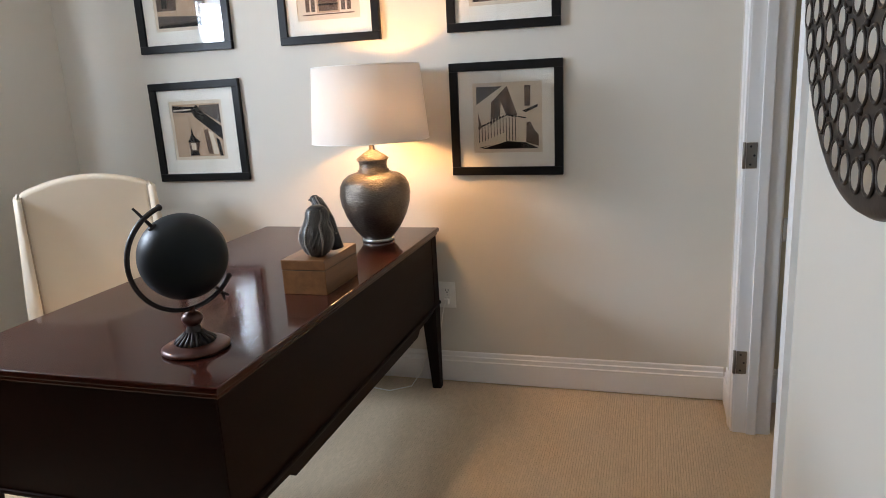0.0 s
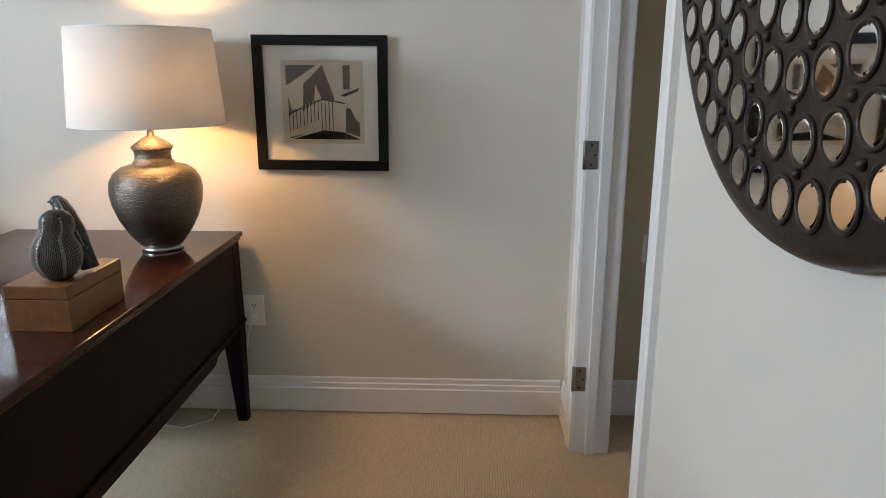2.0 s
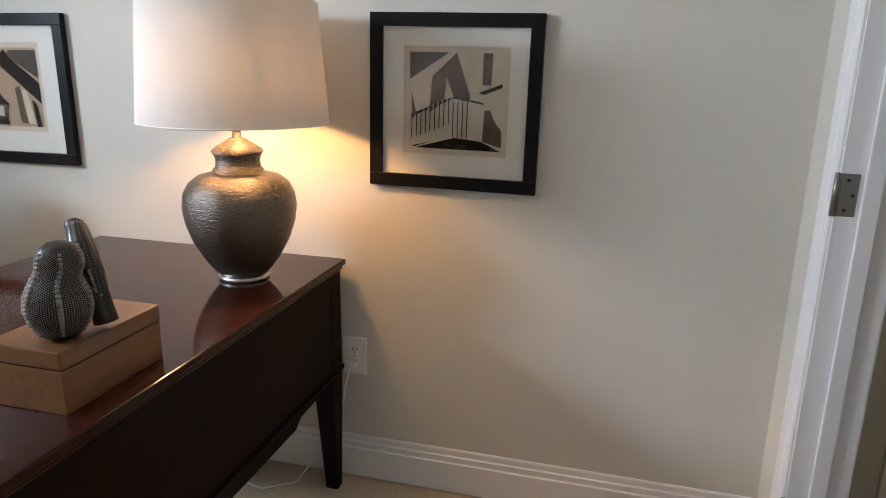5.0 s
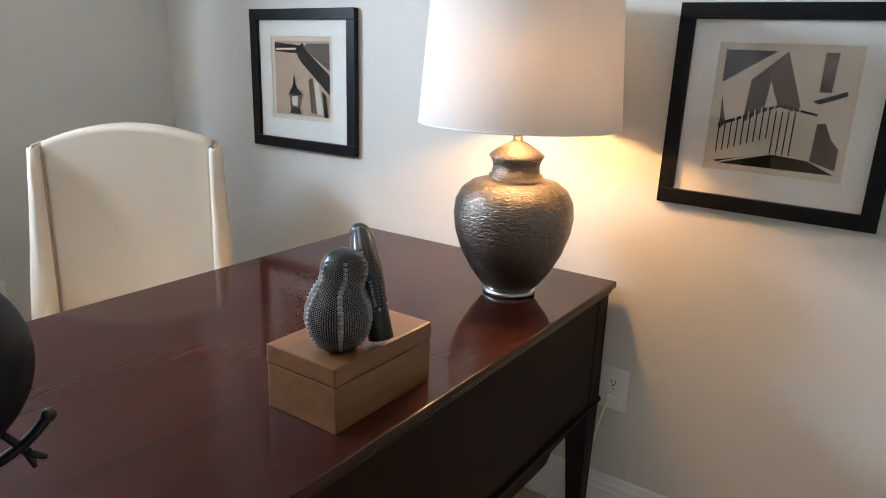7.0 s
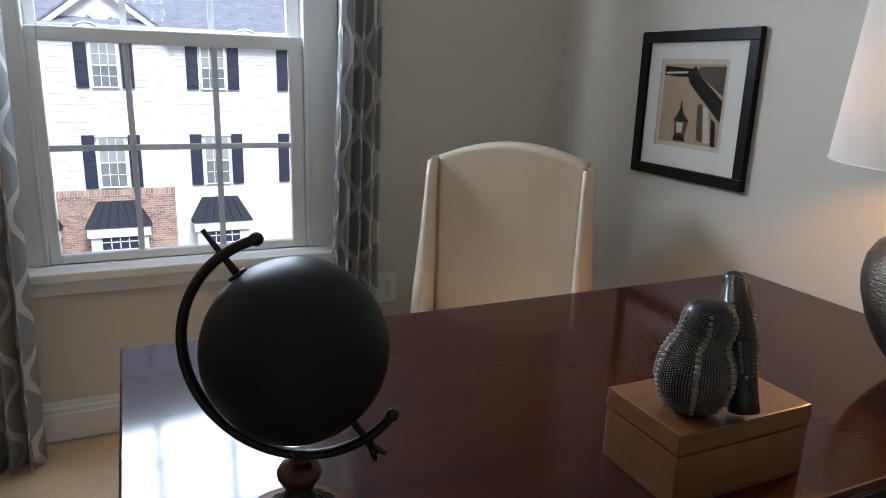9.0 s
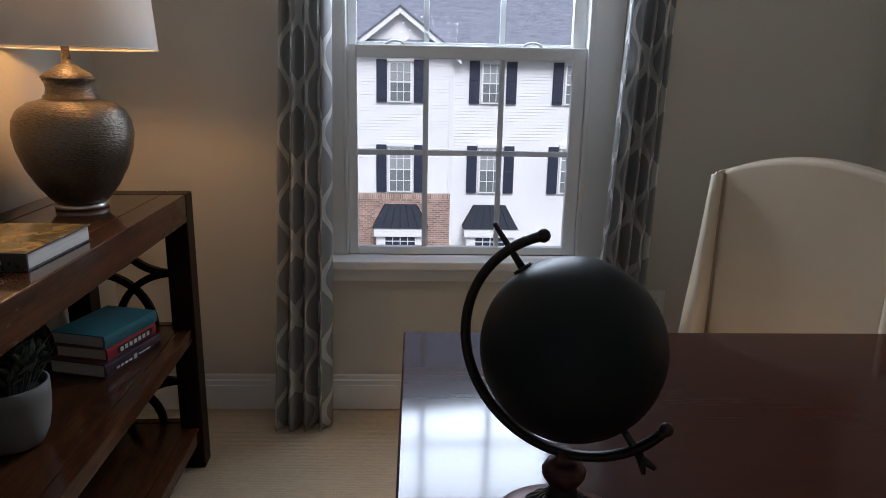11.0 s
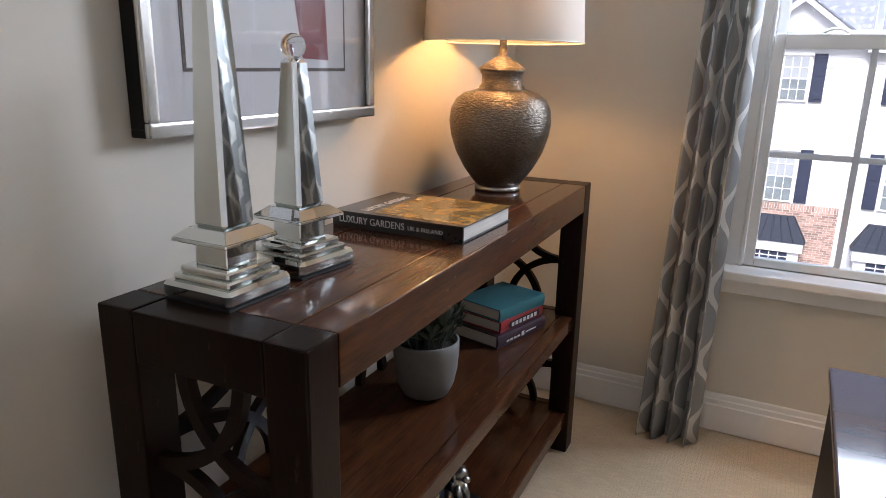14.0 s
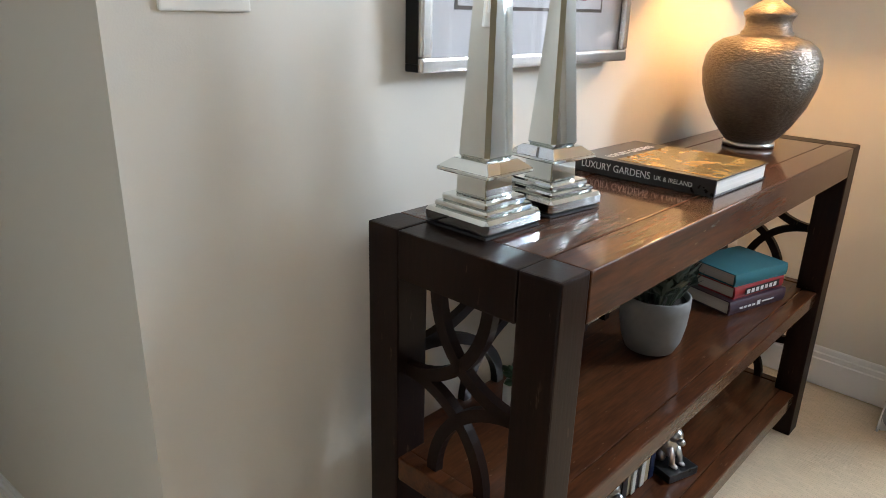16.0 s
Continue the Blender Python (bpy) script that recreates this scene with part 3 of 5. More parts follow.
part("window_sill", box(-2.0, -1.815, WIN_Y0 - 0.03, WIN_Y1 + 0.03, 0.600, 0.632, 0.006), TRIM, win, "white painted stool")
part("apron", box(WEST, -1.855, WIN_Y0 - 0.01, WIN_Y1 + 0.01, 0.545, 0.599, 0.004), TRIM, win)


def sash(name, x, z0, z1, rail0, rail1, bars_z):
    ob = part(name, box(x - 0.03, x, 1.927, 1.960, z0, z1, 0.004), VINYL, win)
    part("stile", box(x - 0.03, x, 2.750, 2.798, z0, z1, 0.004), VINYL, ob)
    part("rail", box(x - 0.03, x, 1.960, 2.750, z0, z0 + rail0, 0.004), VINYL, ob)
    part("rail", box(x - 0.03, x, 1.960, 2.750, z1 - rail1, z1, 0.004), VINYL, ob)
    for y in (2.213, 2.492):
        part("grille_bar", box(x - 0.021, x - 0.010, y - 0.010, y + 0.010, z0 + rail0, z1 - rail1, 0.002), GRILLE, ob)
    for z in bars_z:
        part("grille_bar", box(x - 0.0215, x - 0.0105, 1.960, 2.750, z - 0.010, z + 0.010, 0.002), GRILLE, ob)
    g = part("pane", box(x - 0.018, x - 0.015, 1.957, 2.753, z0 + rail0 - 0.003, z1 - rail1 + 0.003), PANE, ob)
    g.visible_shadow = False


sash("lower_sash", FX, 0.634, 1.412, 0.030, 0.046, (1.025,))
sash("upper_sash", FX - 0.036, 1.380, 2.058, 0.044, 0.030, (1.735,))
for y in (2.10, 2.60):
    part("sash_lock", tube([(FX - 0.008, y - 0.035, 1.413), (FX - 0.012, y - 0.02, 1.424), (FX - 0.014, y, 1.427), (FX - 0.012, y + 0.02, 1.424), (FX - 0.008, y + 0.035, 1.413)], 0.005, 8), VINYL, win, smooth=True)


# ---- curtains ----
def curtain(name, y0b, y1b, y0t, y1t, xb, phase, label):
    """A pleated panel: cloth in deep folds, gathered above, flaring to the floor."""
    nu, nv, height, cloth = 96, 40, 2.35, 0.62
    bm = bmesh.new()
    uvl = bm.loops.layers.uv.new("UVMap")
    grid = []
    for j in range(nv + 1):
        v = j / nv
        row = []
        for i in range(nu + 1):
            u = i / nu
            k = 1 - v
            y = (y0b * k + y0t * v) + ((y1b - y0b) * k + (y1t - y0t) * v) * u
            wob = 0.3 * math.sin(5 * v + 9 * u)
            a = 2 * math.pi * 3.7 * u + phase + 0.3 * wob
            amp = 0.036 + 0.014 * k
            y += 0.010 * math.sin(2 * a + 0.6) * k
            row.append(bm.verts.new((xb + amp * math.sin(a) + 0.008 * math.sin(2.3 * a + 3 * v) - 0.02 * v, y, 0.004 * (1 + math.sin(a)) + v * height)))
        grid.append(row)
    for j in range(nv):
        for i in range(nu):
            f = bm.faces.new([grid[j][i], grid[j][i + 1], grid[j + 1][i + 1], grid[j + 1][i]])
            for lp, (p, q) in zip(f.loops, ((i, j), (i + 1, j), (i + 1, j + 1), (i, j + 1))):
                lp[uvl].uv = (p / nu * cloth, q / nv * height)
    ob = part(name, bm, CURTAIN, None, smooth=True)
    so = ob.modifiers.new("thick", "SOLIDIFY")
    so.thickness = 0.004
    return tagged(ob, label, "curtain", "curtains at the window")


curtain("curtain", 1.645, 1.850, 1.755, 1.895, -1.735, 0.4, "grey curtain panel with off-white ogee lattice, hanging to the carpet")
curtain("curtain", 2.822, 2.992, 2.905, 3.046, -1.735, 2.2, "grey ogee-patterned curtain panel between window and chair")


# ---- desk ----
def desk():
    x0, x1, y0, y1 = -0.778, 0.104, 2.142, 3.846
    cx, cy = (x0 + x1) / 2, (y0 + y1) / 2
    w, d = (x1 - x0) / 2, (y1 - y0) / 2
    t = thing("writing_desk", cx, cy, 0, "dark mahogany writing desk with tapered legs on carpet", "desk")
    bm = box(-w, w, -d, d, 0.742, 0.76, 0.004)
    box(-w + 0.008, w - 0.008, -d + 0.008, d - 0.008, 0.728, 0.7425, 0.004, bm=bm)
    part("desktop", bm, DESK, t, "polished reddish mahogany top with a moulded edge")
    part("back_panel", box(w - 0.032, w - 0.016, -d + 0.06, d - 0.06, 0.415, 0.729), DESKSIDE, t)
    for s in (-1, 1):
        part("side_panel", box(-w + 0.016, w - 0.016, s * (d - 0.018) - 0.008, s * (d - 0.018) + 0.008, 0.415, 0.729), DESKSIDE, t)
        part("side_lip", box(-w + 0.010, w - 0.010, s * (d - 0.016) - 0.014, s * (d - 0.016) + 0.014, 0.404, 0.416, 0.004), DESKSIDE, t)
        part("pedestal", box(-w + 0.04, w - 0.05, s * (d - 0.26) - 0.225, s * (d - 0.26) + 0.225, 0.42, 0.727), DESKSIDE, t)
        for k in range(2):
            z = 0.43 + 0.15 * k
            dr = part("drawer", box(-w + 0.018, -w + 0.04, s * (d - 0.26) - 0.215, s * (d - 0.26) + 0.215, z, z + 0.14, 0.003), DESKSIDE, t)
            part("handle", tube([(-w + 0.018, s * (d - 0.26) - 0.05, z + 0.07), (-w + 0.002, s * (d - 0.26) - 0.045, z + 0.07), (-w + 0.002, s * (d - 0.26) + 0.045, z + 0.07), (-w + 0.018, s * (d - 0.26) + 0.05, z + 0.07)], 0.005, 8), STEEL, dr, "nickel drawer pull", True)
        for sx in (-1, 1):
            bm = bmesh.new()
            pts = []
            for z, r in ((0.729, 0.034), (0.41, 0.034), (0.36, 0.033), (0.0, 0.020)):
                ox, oy = sx * (w - 0.014 - 0.034), s * (d - 0.012 - 0.034)
                ox += sx * (0.034 - r) * 0.9
                pts.append([bm.verts.new((ox + a * r, oy + b * r, z)) for a, b in ((-1, -1), (1, -1), (1, 1), (-1, 1))])
            for p, q in zip(pts, pts[1:]):
                for i in range(4):
                    bm.faces.new([p[i], p[(i + 1) % 4], q[(i + 1) % 4], q[i]])
            bm.faces.new(pts[0]), bm.faces.new(pts[-1][::-1])
            bmesh.ops.bevel(bm, geom=[e for e in bm.edges if abs(e.verts[0].co.z - e.verts[1].co.z) > 0.02], offset=0.003, segments=2, affect="EDGES")
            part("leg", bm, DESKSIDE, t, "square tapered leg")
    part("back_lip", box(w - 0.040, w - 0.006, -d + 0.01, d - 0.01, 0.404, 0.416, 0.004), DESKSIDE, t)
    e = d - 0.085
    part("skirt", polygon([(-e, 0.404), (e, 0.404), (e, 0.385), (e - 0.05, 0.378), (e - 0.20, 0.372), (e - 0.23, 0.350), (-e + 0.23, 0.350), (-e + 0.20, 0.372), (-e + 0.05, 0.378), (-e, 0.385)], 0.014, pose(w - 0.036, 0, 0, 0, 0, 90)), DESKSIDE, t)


desk()


# ---- lamps ----
def table_lamp(x, y, z, rb, rt, watts, label):
    t = thing("table_lamp", x, y, z, label, "lamp", "pair of pewter lamps")
    prof = [(0, 0.0), (0.066, 0.0), (0.068, 0.006), (0.066, 0.012), (0.062, 0.014)]
    part("foot", lathe(prof, 48), STEEL, t, "bright metal foot ring", True)
    body = [(0.0, 0.012), (0.064, 0.013), (0.080, 0.03), (0.105, 0.062), (0.132, 0.11), (0.149, 0.16), (0.1545, 0.20), (0.150, 0.235), (0.135, 0.262), (0.110, 0.280), (0.080, 0.288), (0.069, 0.292), (0.068, 0.299),
            (0.062, 0.302), (0.059, 0.317), (0.061, 0.331), (0.066, 0.338), (0.066, 0.343), (0.0, 0.343)]
    part("vase", lathe([(r * 0.958, h) for r, h in body], 64), PEWTER, t, "hammered pewter ginger-jar body", True)
    cap = [(0.067, 0.343), (0.065, 0.348), (0.052, 0.358), (0.034, 0.369), (0.022, 0.377), (0.012, 0.381), (0.010, 0.41), (0.011, 0.47), (0.0, 0.47)]
    part("cap", lathe(cap, 48), PEWTER, t, "domed pewter cap", True)
    z0, z1 = 0.420, 0.714
    bm = lathe([(rb, z0), (rt, z1), (rt - 0.002, z1), (rb - 0.002, z0), (rb, z0)], 72)
    part("shade", bm, SHADE, t, "white fabric drum shade, lit", True)
    for r, zz in ((rb - 0.001, z0), (rt - 0.001, z1)):
        part("shade_ring", tube([(r * math.cos(a), r * math.sin(a), zz) for a in np.linspace(0, 2 * math.pi, 64, endpoint=False)], 0.0022, 6, closed=True), PLASTIC, t, smooth=True)
    bm = bmesh.new()
    for a in (0.5, 0.5 + 2 * math.pi / 3, 0.5 + 4 * math.pi / 3):
        tube([(0.012 * math.cos(a), 0.012 * math.sin(a), z1 - 0.03), ((rt - 0.002) * math.cos(a), (rt - 0.002) * math.sin(a), z1 - 0.004)], 0.0018, 6, bm=bm)
    tube([(0, 0, 0.46), (0.05, 0, 0.50), (0.06, 0, 0.58), (0.012, 0, z1 - 0.03)], 0.0018, 6, bm=bm)
    tube([(0, 0, 0.46), (-0.05, 0, 0.50), (-0.06, 0, 0.58), (-0.012, 0, z1 - 0.03)], 0.0018, 6, bm=bm)
    part("harp", bm, BRASS, t, smooth=True)
    part("bulb", lathe([(0, 0.47), (0.013, 0.47), (0.014, 0.50), (0.028, 0.535), (0.030, 0.555), (0.022, 0.578), (0, 0.586)], 20), BULB, t, "lit frosted bulb", True).visible_shadow = False
    light = new("lamp_glow", bpy.data.lights.new("lamp_glow", "POINT"))
    light.data.energy, light.data.color, light.data.shadow_soft_size = watts, (1.0, 0.52, 0.185), 0.035
    light.parent = t
    light.location = (0, 0, 0.545)


table_lamp(-0.086, 3.588, 0.76, 0.240, 0.217, 3.8, "hammered pewter table lamp with white drum shade on the desk")
table_lamp(-1.250, 1.250, 0.94, 0.226, 0.206, 2.9, "hammered pewter table lamp with white drum shade on the console")


# ---- framed prints ----
def framed_print(x0, x1, z0, z1, tilt, label, shapes, px0, px1, pz0, pz1):
    """A square black frame on the north wall: frame, mat, print and glass. shapes: material and outline in the print's unit square."""
    cx, cz, w, h = (x0 + x1) / 2, (z0 + z1) / 2, (x1 - x0) / 2, (z1 - z0) / 2
    t = new("framed_print")
    t.matrix_world = pose(cx, NORTH, cz, 0, tilt, 0)
    tagged(t, label, "picture", "prints on the wall")
    f = 0.036
    bm = box(-w, w, -0.024, -0.002, h - f, h, 0.002)
    box(-w, w, -0.024, -0.002, -h, -h + f, 0.002, bm=bm)
    box(-w, -w + f, -0.0238, -0.002, -h + f, h - f, 0.002, bm=bm)
    box(w - f, w, -0.0238, -0.002, -h + f, h - f, 0.002, bm=bm)
    part("frame", bm, BLACKFR, t, "flat black wooden frame")
    part("backing", box(-w + 0.01, w - 0.01, -0.0035, 0.0, -h + 0.01, h - 0.01), SEP_D, t)
    a, b, c, d = -w + 2 * w * px0, -w + 2 * w * px1, -h + 2 * h * pz0, -h + 2 * h * pz1
    part("print_sheet", box(a - 0.02, b + 0.02, -0.0060, -0.0040, c - 0.02, d + 0.02), SEP_W, t)
    bm = bmesh.new()
    g = 0.016
    for q in ((-w + f - 0.004, a - g, -h + f - 0.004, h - f + 0.004), (b + g, w - f + 0.004, -h + f - 0.004, h - f + 0.004), (a - g, b + g, -h + f - 0.004, c - g), (a - g, b + g, d + g, h - f + 0.004)):
        box(q[0], q[1], -0.0100, -0.0036, q[2], q[3], bm=bm)
    part("mat_board", bm, MATBOARD, t, "cream bevel-cut mat")
    for k, (m, pts) in enumerate(shapes):
        part("picture_area", polygon([(a + (b - a) * u, c + (d - c) * v) for u, v in pts], 0.0003, pose(0, -0.0061 - 0.00025 * k, 0)), m, t)
    part("glass", box(-w + f - 0.003, w - f + 0.003, -0.0150, -0.0130, -h + f - 0.003, h - f + 0.003), PICGLASS, t).visible_shadow = False


SQ = [(0, 0), (1, 0), (1, 1), (0, 1)]
rails = [(SEP_D, [(0.03 + 0.05 * k, 0.10 + 0.02 * k if k < 9 else 0.13), (0.040 + 0.05 * k, 0.10 + 0.02 * k if k < 9 else 0.13), (0.040 + 0.05 * k, 0.36 + 0.022 * k if k < 9 else 0.5), (0.03 + 0.05 * k, 0.36 + 0.022 * k if k < 9 else 0.5)]) for k in range(13)]
balcony = [(SEP_W, SQ), (SEP_G, [(0, 1), (0.42, 1), (0, 0.72)]), (SEP_W, [(0.02, 0.7), (0.40, 0.97), (0.25, 0.80), (0.24, 0.45), (0.1, 0.4)]), (SEP_M, [(0.22, 0.38), (0.24, 0.75), (0.5, 1.0), (0.66, 0.55), (0.62, 0.5), (0.45, 0.55)]),
           (SEP_G, [(0.28, 0.45), (0.30, 0.80), (0.38, 0.82), (0.36, 0.48)]), (SEP_W, [(0.38, 0.52), (0.40, 0.75), (0.48, 0.55)]), (SEP_D, [(0.02, 0.02), (0.5, 0.13), (0.78, 0.10), (1, 0.0), (0.1, 0.0)]),
           (SEP_M, [(0.78, 0.68), (0.78, 1.0), (0.88, 1.0), (0.87, 0.68)]), (SEP_D, [(0.74, 0.60), (0.99, 0.70), (0.99, 0.66), (0.80, 0.58)]), (SEP_M, [(0.80, 0.1), (0.81, 0.42), (0.87, 0.43), (0.93, 0.3), (1, 0.22), (1, 0.04)]),
           (SEP_D, [(0.02, 0.36), (0.5, 0.56), (0.8, 0.5), (0.8, 0.48), (0.5, 0.535), (0.02, 0.33)]), (SEP_M, [(0.02, 0.6), (0.08, 0.36), (0.03, 0.3)]), (SEP_W, [(0.02, 0.0), (0.5, 0.15), (0.78, 0.115), (0.78, 0.10), (0.5, 0.125), (0.06, 0.0)])] + [(SEP_W, [(u + 0.028, v + 0.03) for u, v in pts]) for m, pts in rails[2:]] + rails
lantern = [(SEP_L, SQ), (SEP_D, [(0, 0.86), (0.0, 0.98), (0.5, 0.94), (0.45, 0.84), (0.25, 0.84)]), (SEP_W, [(0.02, 0.90), (0.4, 0.91), (0.4, 0.885), (0.02, 0.875)]), (SEP_D, [(0.40, 0.88), (0.52, 0.98), (0.64, 0.84), (1, 0.56), (1, 0.30), (0.45, 0.76)]),
           (SEP_G, [(0.55, 0.9), (0.6, 0.97), (1, 0.97), (1, 0.62)]), (SEP_M, [(0.66, 0.05), (0.62, 0.5), (0.70, 0.52), (0.76, 0.04)]), (SEP_W, [(0.78, 0.04), (0.72, 0.48), (0.80, 0.46), (0.88, 0.04)]), (SEP_D, [(0.9, 0.0), (0.86, 0.35), (0.93, 0.3), (0.97, 0.0)]),
           (SEP_D, [(0.24, 0.28), (0.30, 0.36), (0.36, 0.47), (0.42, 0.36), (0.52, 0.28)]), (SEP_M, [(0.28, 0.10), (0.26, 0.28), (0.50, 0.28), (0.46, 0.10)]), (SEP_W, [(0.32, 0.13), (0.31, 0.26), (0.42, 0.26), (0.41, 0.13)]),
           (SEP_D, [(0.27, 0.02), (0.29, 0.10), (0.45, 0.10), (0.48, 0.02)]), (SEP_D, [(0.34, 0.46), (0.36, 0.55), (0.38, 0.46)])]
street = [(SEP_L, SQ), (SEP_M, [(0, 0.3), (0, 1), (0.45, 1), (0.4, 0.3)]), (SEP_D, [(0.1, 0.35), (0.12, 0.9), (0.24, 0.9), (0.22, 0.35)]), (SEP_G, [(0, 0.05), (0, 0.22), (1, 0.16), (1, 0.05)]), (SEP_M, [(0.8, 0.2), (0.75, 1), (1, 1), (1, 0.2)]), (SEP_D, [(0, 0), (0, 0.05), (1, 0.08), (1, 0)])]
facade = [(SEP_W, SQ)] + [(m, [(u - w, v0), (u + w, v0), (u + w, v1), (u - w, v1)]) for u, w, v0, v1, m in
          ((0.5, 0.20, 0.05, 0.9, SEP_L), (0.5, 0.17, 0.08, 0.40, SEP_M), (0.41, 0.06, 0.3, 0.85, SEP_M), (0.59, 0.06, 0.3, 0.85, SEP_M), (0.13, 0.035, 0.08, 0.75, SEP_M), (0.23, 0.035, 0.08, 0.75, SEP_G), (0.77, 0.035, 0.08, 0.75, SEP_G), (0.87, 0.035, 0.08, 0.75, SEP_M), (0.5, 0.46, 0.02, 0.04, SEP_M), (0.5, 0.18, 0.17, 0.2, SEP_D))]
dusk = [(SEP_D, SQ), (SEP_M, [(0.1, 0), (0.15, 0.5), (0.6, 0.6), (0.9, 0.2), (0.9, 0)]), (SEP_L, [(0.30, 0.0), (0.36, 0.14), (0.6, 0.18), (0.72, 0.0)]), (SEP_G, [(0, 0.6), (0, 1), (1, 1), (1, 0.7)])]
framed_print(0.181, 0.665, 0.990, 1.468, 0.5, "black-framed sepia print of an iron balcony above the desk", balcony, 0.235, 0.785, 0.235, 0.785)
framed_print(-1.356, -0.851, 0.986, 1.466, -0.3, "black-framed sepia print of a street lantern above the chair", lantern, 0.22, 0.75, 0.25, 0.78)
framed_print(-1.362, -0.856, 1.603, 2.080, 0.4, "black-framed sepia print of a street front", street, 0.22, 0.75, 0.24, 0.78)
framed_print(-0.600, -0.116, 1.594, 2.075, 0.5, "black-framed sepia print of a shuttered house front", facade, 0.22, 0.78, 0.24, 0.78)
framed_print(0.186, 0.662, 1.594, 2.075, 0.4, "black-framed dark sepia print", dusk, 0.235, 0.765, 0.24, 0.78)


# ---- wall plates ----
def outlet(x, y, z, rz, plug, label):
    t = thing("wall_outlet", x, y, z, label, "outlet", "", rz)
    part("cover_plate", box(-0.040, 0.040, -0.007, 0, -0.063, 0.063, 0.003), PLASTIC, t)
    for dz in (0.021, -0.021):
        r = part("receptacle", box(-0.017, 0.017, -0.0085, -0.0065, dz - 0.014, dz + 0.014, 0.001), PLASTIC, t)
        for dx in (-0.006, 0.006):
            part("slot", box(dx - 0.0012, dx + 0.0012, -0.0089, -0.0084, dz - 0.002, dz + 0.008), SLOT, r)
        part("slot", lathe([(0, 0), (0.0028, 0), (0.0028, 0.0005), (0, 0.0005)], 10, m=pose(0, -0.0085, dz - 0.008, 90)), SLOT, r)
    part("screw", lathe([(0, 0.0007), (0.003, 0.0007), (0.003, 0)], 10, m=pose(0, -0.007, 0, 90)), STEEL, t)
    return t


outlet(0.117, NORTH, 0.432, 0, True, "almond duplex outlet with a lamp plug in it")
outlet(WEST, 3.105, 0.445, 90, False, "almond duplex outlet on the window wall")
plug = thing("power_cord", 0.117, NORTH - 0.0087, 0.405, "clear lamp cord plugged into the outlet behind the desk", "cord")
part("plug", box(-0.012, 0.012, -0.026, -0.0003, -0.013, 0.013, 0.004), PLASTIC, plug)
part("cord", tube([(0, -0.026, 0), (-0.004, -0.040, -0.01), (-0.016, -0.040, -0.06), (-0.03, -0.030, -0.13), (-0.06, -0.03, -0.19), (-0.10, -0.035, -0.24), (-0.13, -0.06, -0.34), (-0.17, -0.10, -0.399), (-0.26, -0.16, -0.4015), (-0.40, -0.13, -0.4015)], 0.0028, 8), PLASTIC, plug, smooth=True)

sw = thing("light_switch", 0.207, SOUTH, 1.326, "white three-gang rocker switch plate", "switch", "", 180)
part("cover_plate", box(-0.068, 0.068, -0.007, 0, -0.060, 0.060, 0.003), PLASTIC, sw)
for dx in (-0.046, 0, 0.046):
    part("rocker", box(dx - 0.0165, dx + 0.0165, -0.011, -0.0065, -0.033, 0.033, 0.002), PLASTIC, sw)


# ---- round mirror of small mirrors ----
def disc_mirror():
    R = 0.505
    t = new("wall_mirror")
    t.matrix_world = pose(EAST, 2.112, 1.663, 0, -90, 0)
    tagged(t, "round dark metal wall panel set with many small round mirrors", "mirror")
    bm = lathe([(0, 0), (R - 0.01, 0), (R, 0.004), (R + 0.002, 0.020), (R - 0.004, 0.030), (R - 0.018, 0.034), (0.40, 0.035), (0, 0.035)], 128)
    part("disc", bm, DISC, t, "dark bronze disc", True)
    rim = mesh_of("rim", tube([(0.0255 * math.cos(a), 0.0255 * math.sin(a), 0) for a in np.linspace(0, 2 * math.pi, 28, endpoint=False)], 0.0032, 6, closed=True), DISC, True)
    glass = mesh_of("small_mirror", lathe([(0, 0.0012), (0.020, 0.0012), (0.0245, 0.0), (0.0245, -0.002)], 28), MIRROR, False)
    stud = mesh_of("stud", ball(0, 0, 0, 0.0065, sub=2), DISC, True)
    rows = ((0.447, 44), (0.383, 38), (0.319, 32), (0.258, 26), (0.197, 20), (0.136, 13), (0.073, 7))
    for k, (r, n) in enumerate(rows):
        for i in range(n):
            a = 2 * math.pi * (i + 0.5 * (k % 2)) / n
            s = 1.0 - 0.012 * k
            for name, me, z in (("rim", rim, 0.0355), ("small_mirror", glass, 0.036)):
                o = new(name, me)
                o.parent = t
                o.location, o.scale = (r * math.cos(a), r * math.sin(a), z), (s, s, 1)
            if i % 2 == 0:
                o = new("stud", stud)
                o.parent = t
                a += math.pi / n
                o.location = ((r - 0.031) * math.cos(a), (r - 0.031) * math.sin(a), 0.0355)
    c = new("small_mirror", glass)
    c.parent = t
    c.location = (0, 0, 0.036)


disc_mirror()


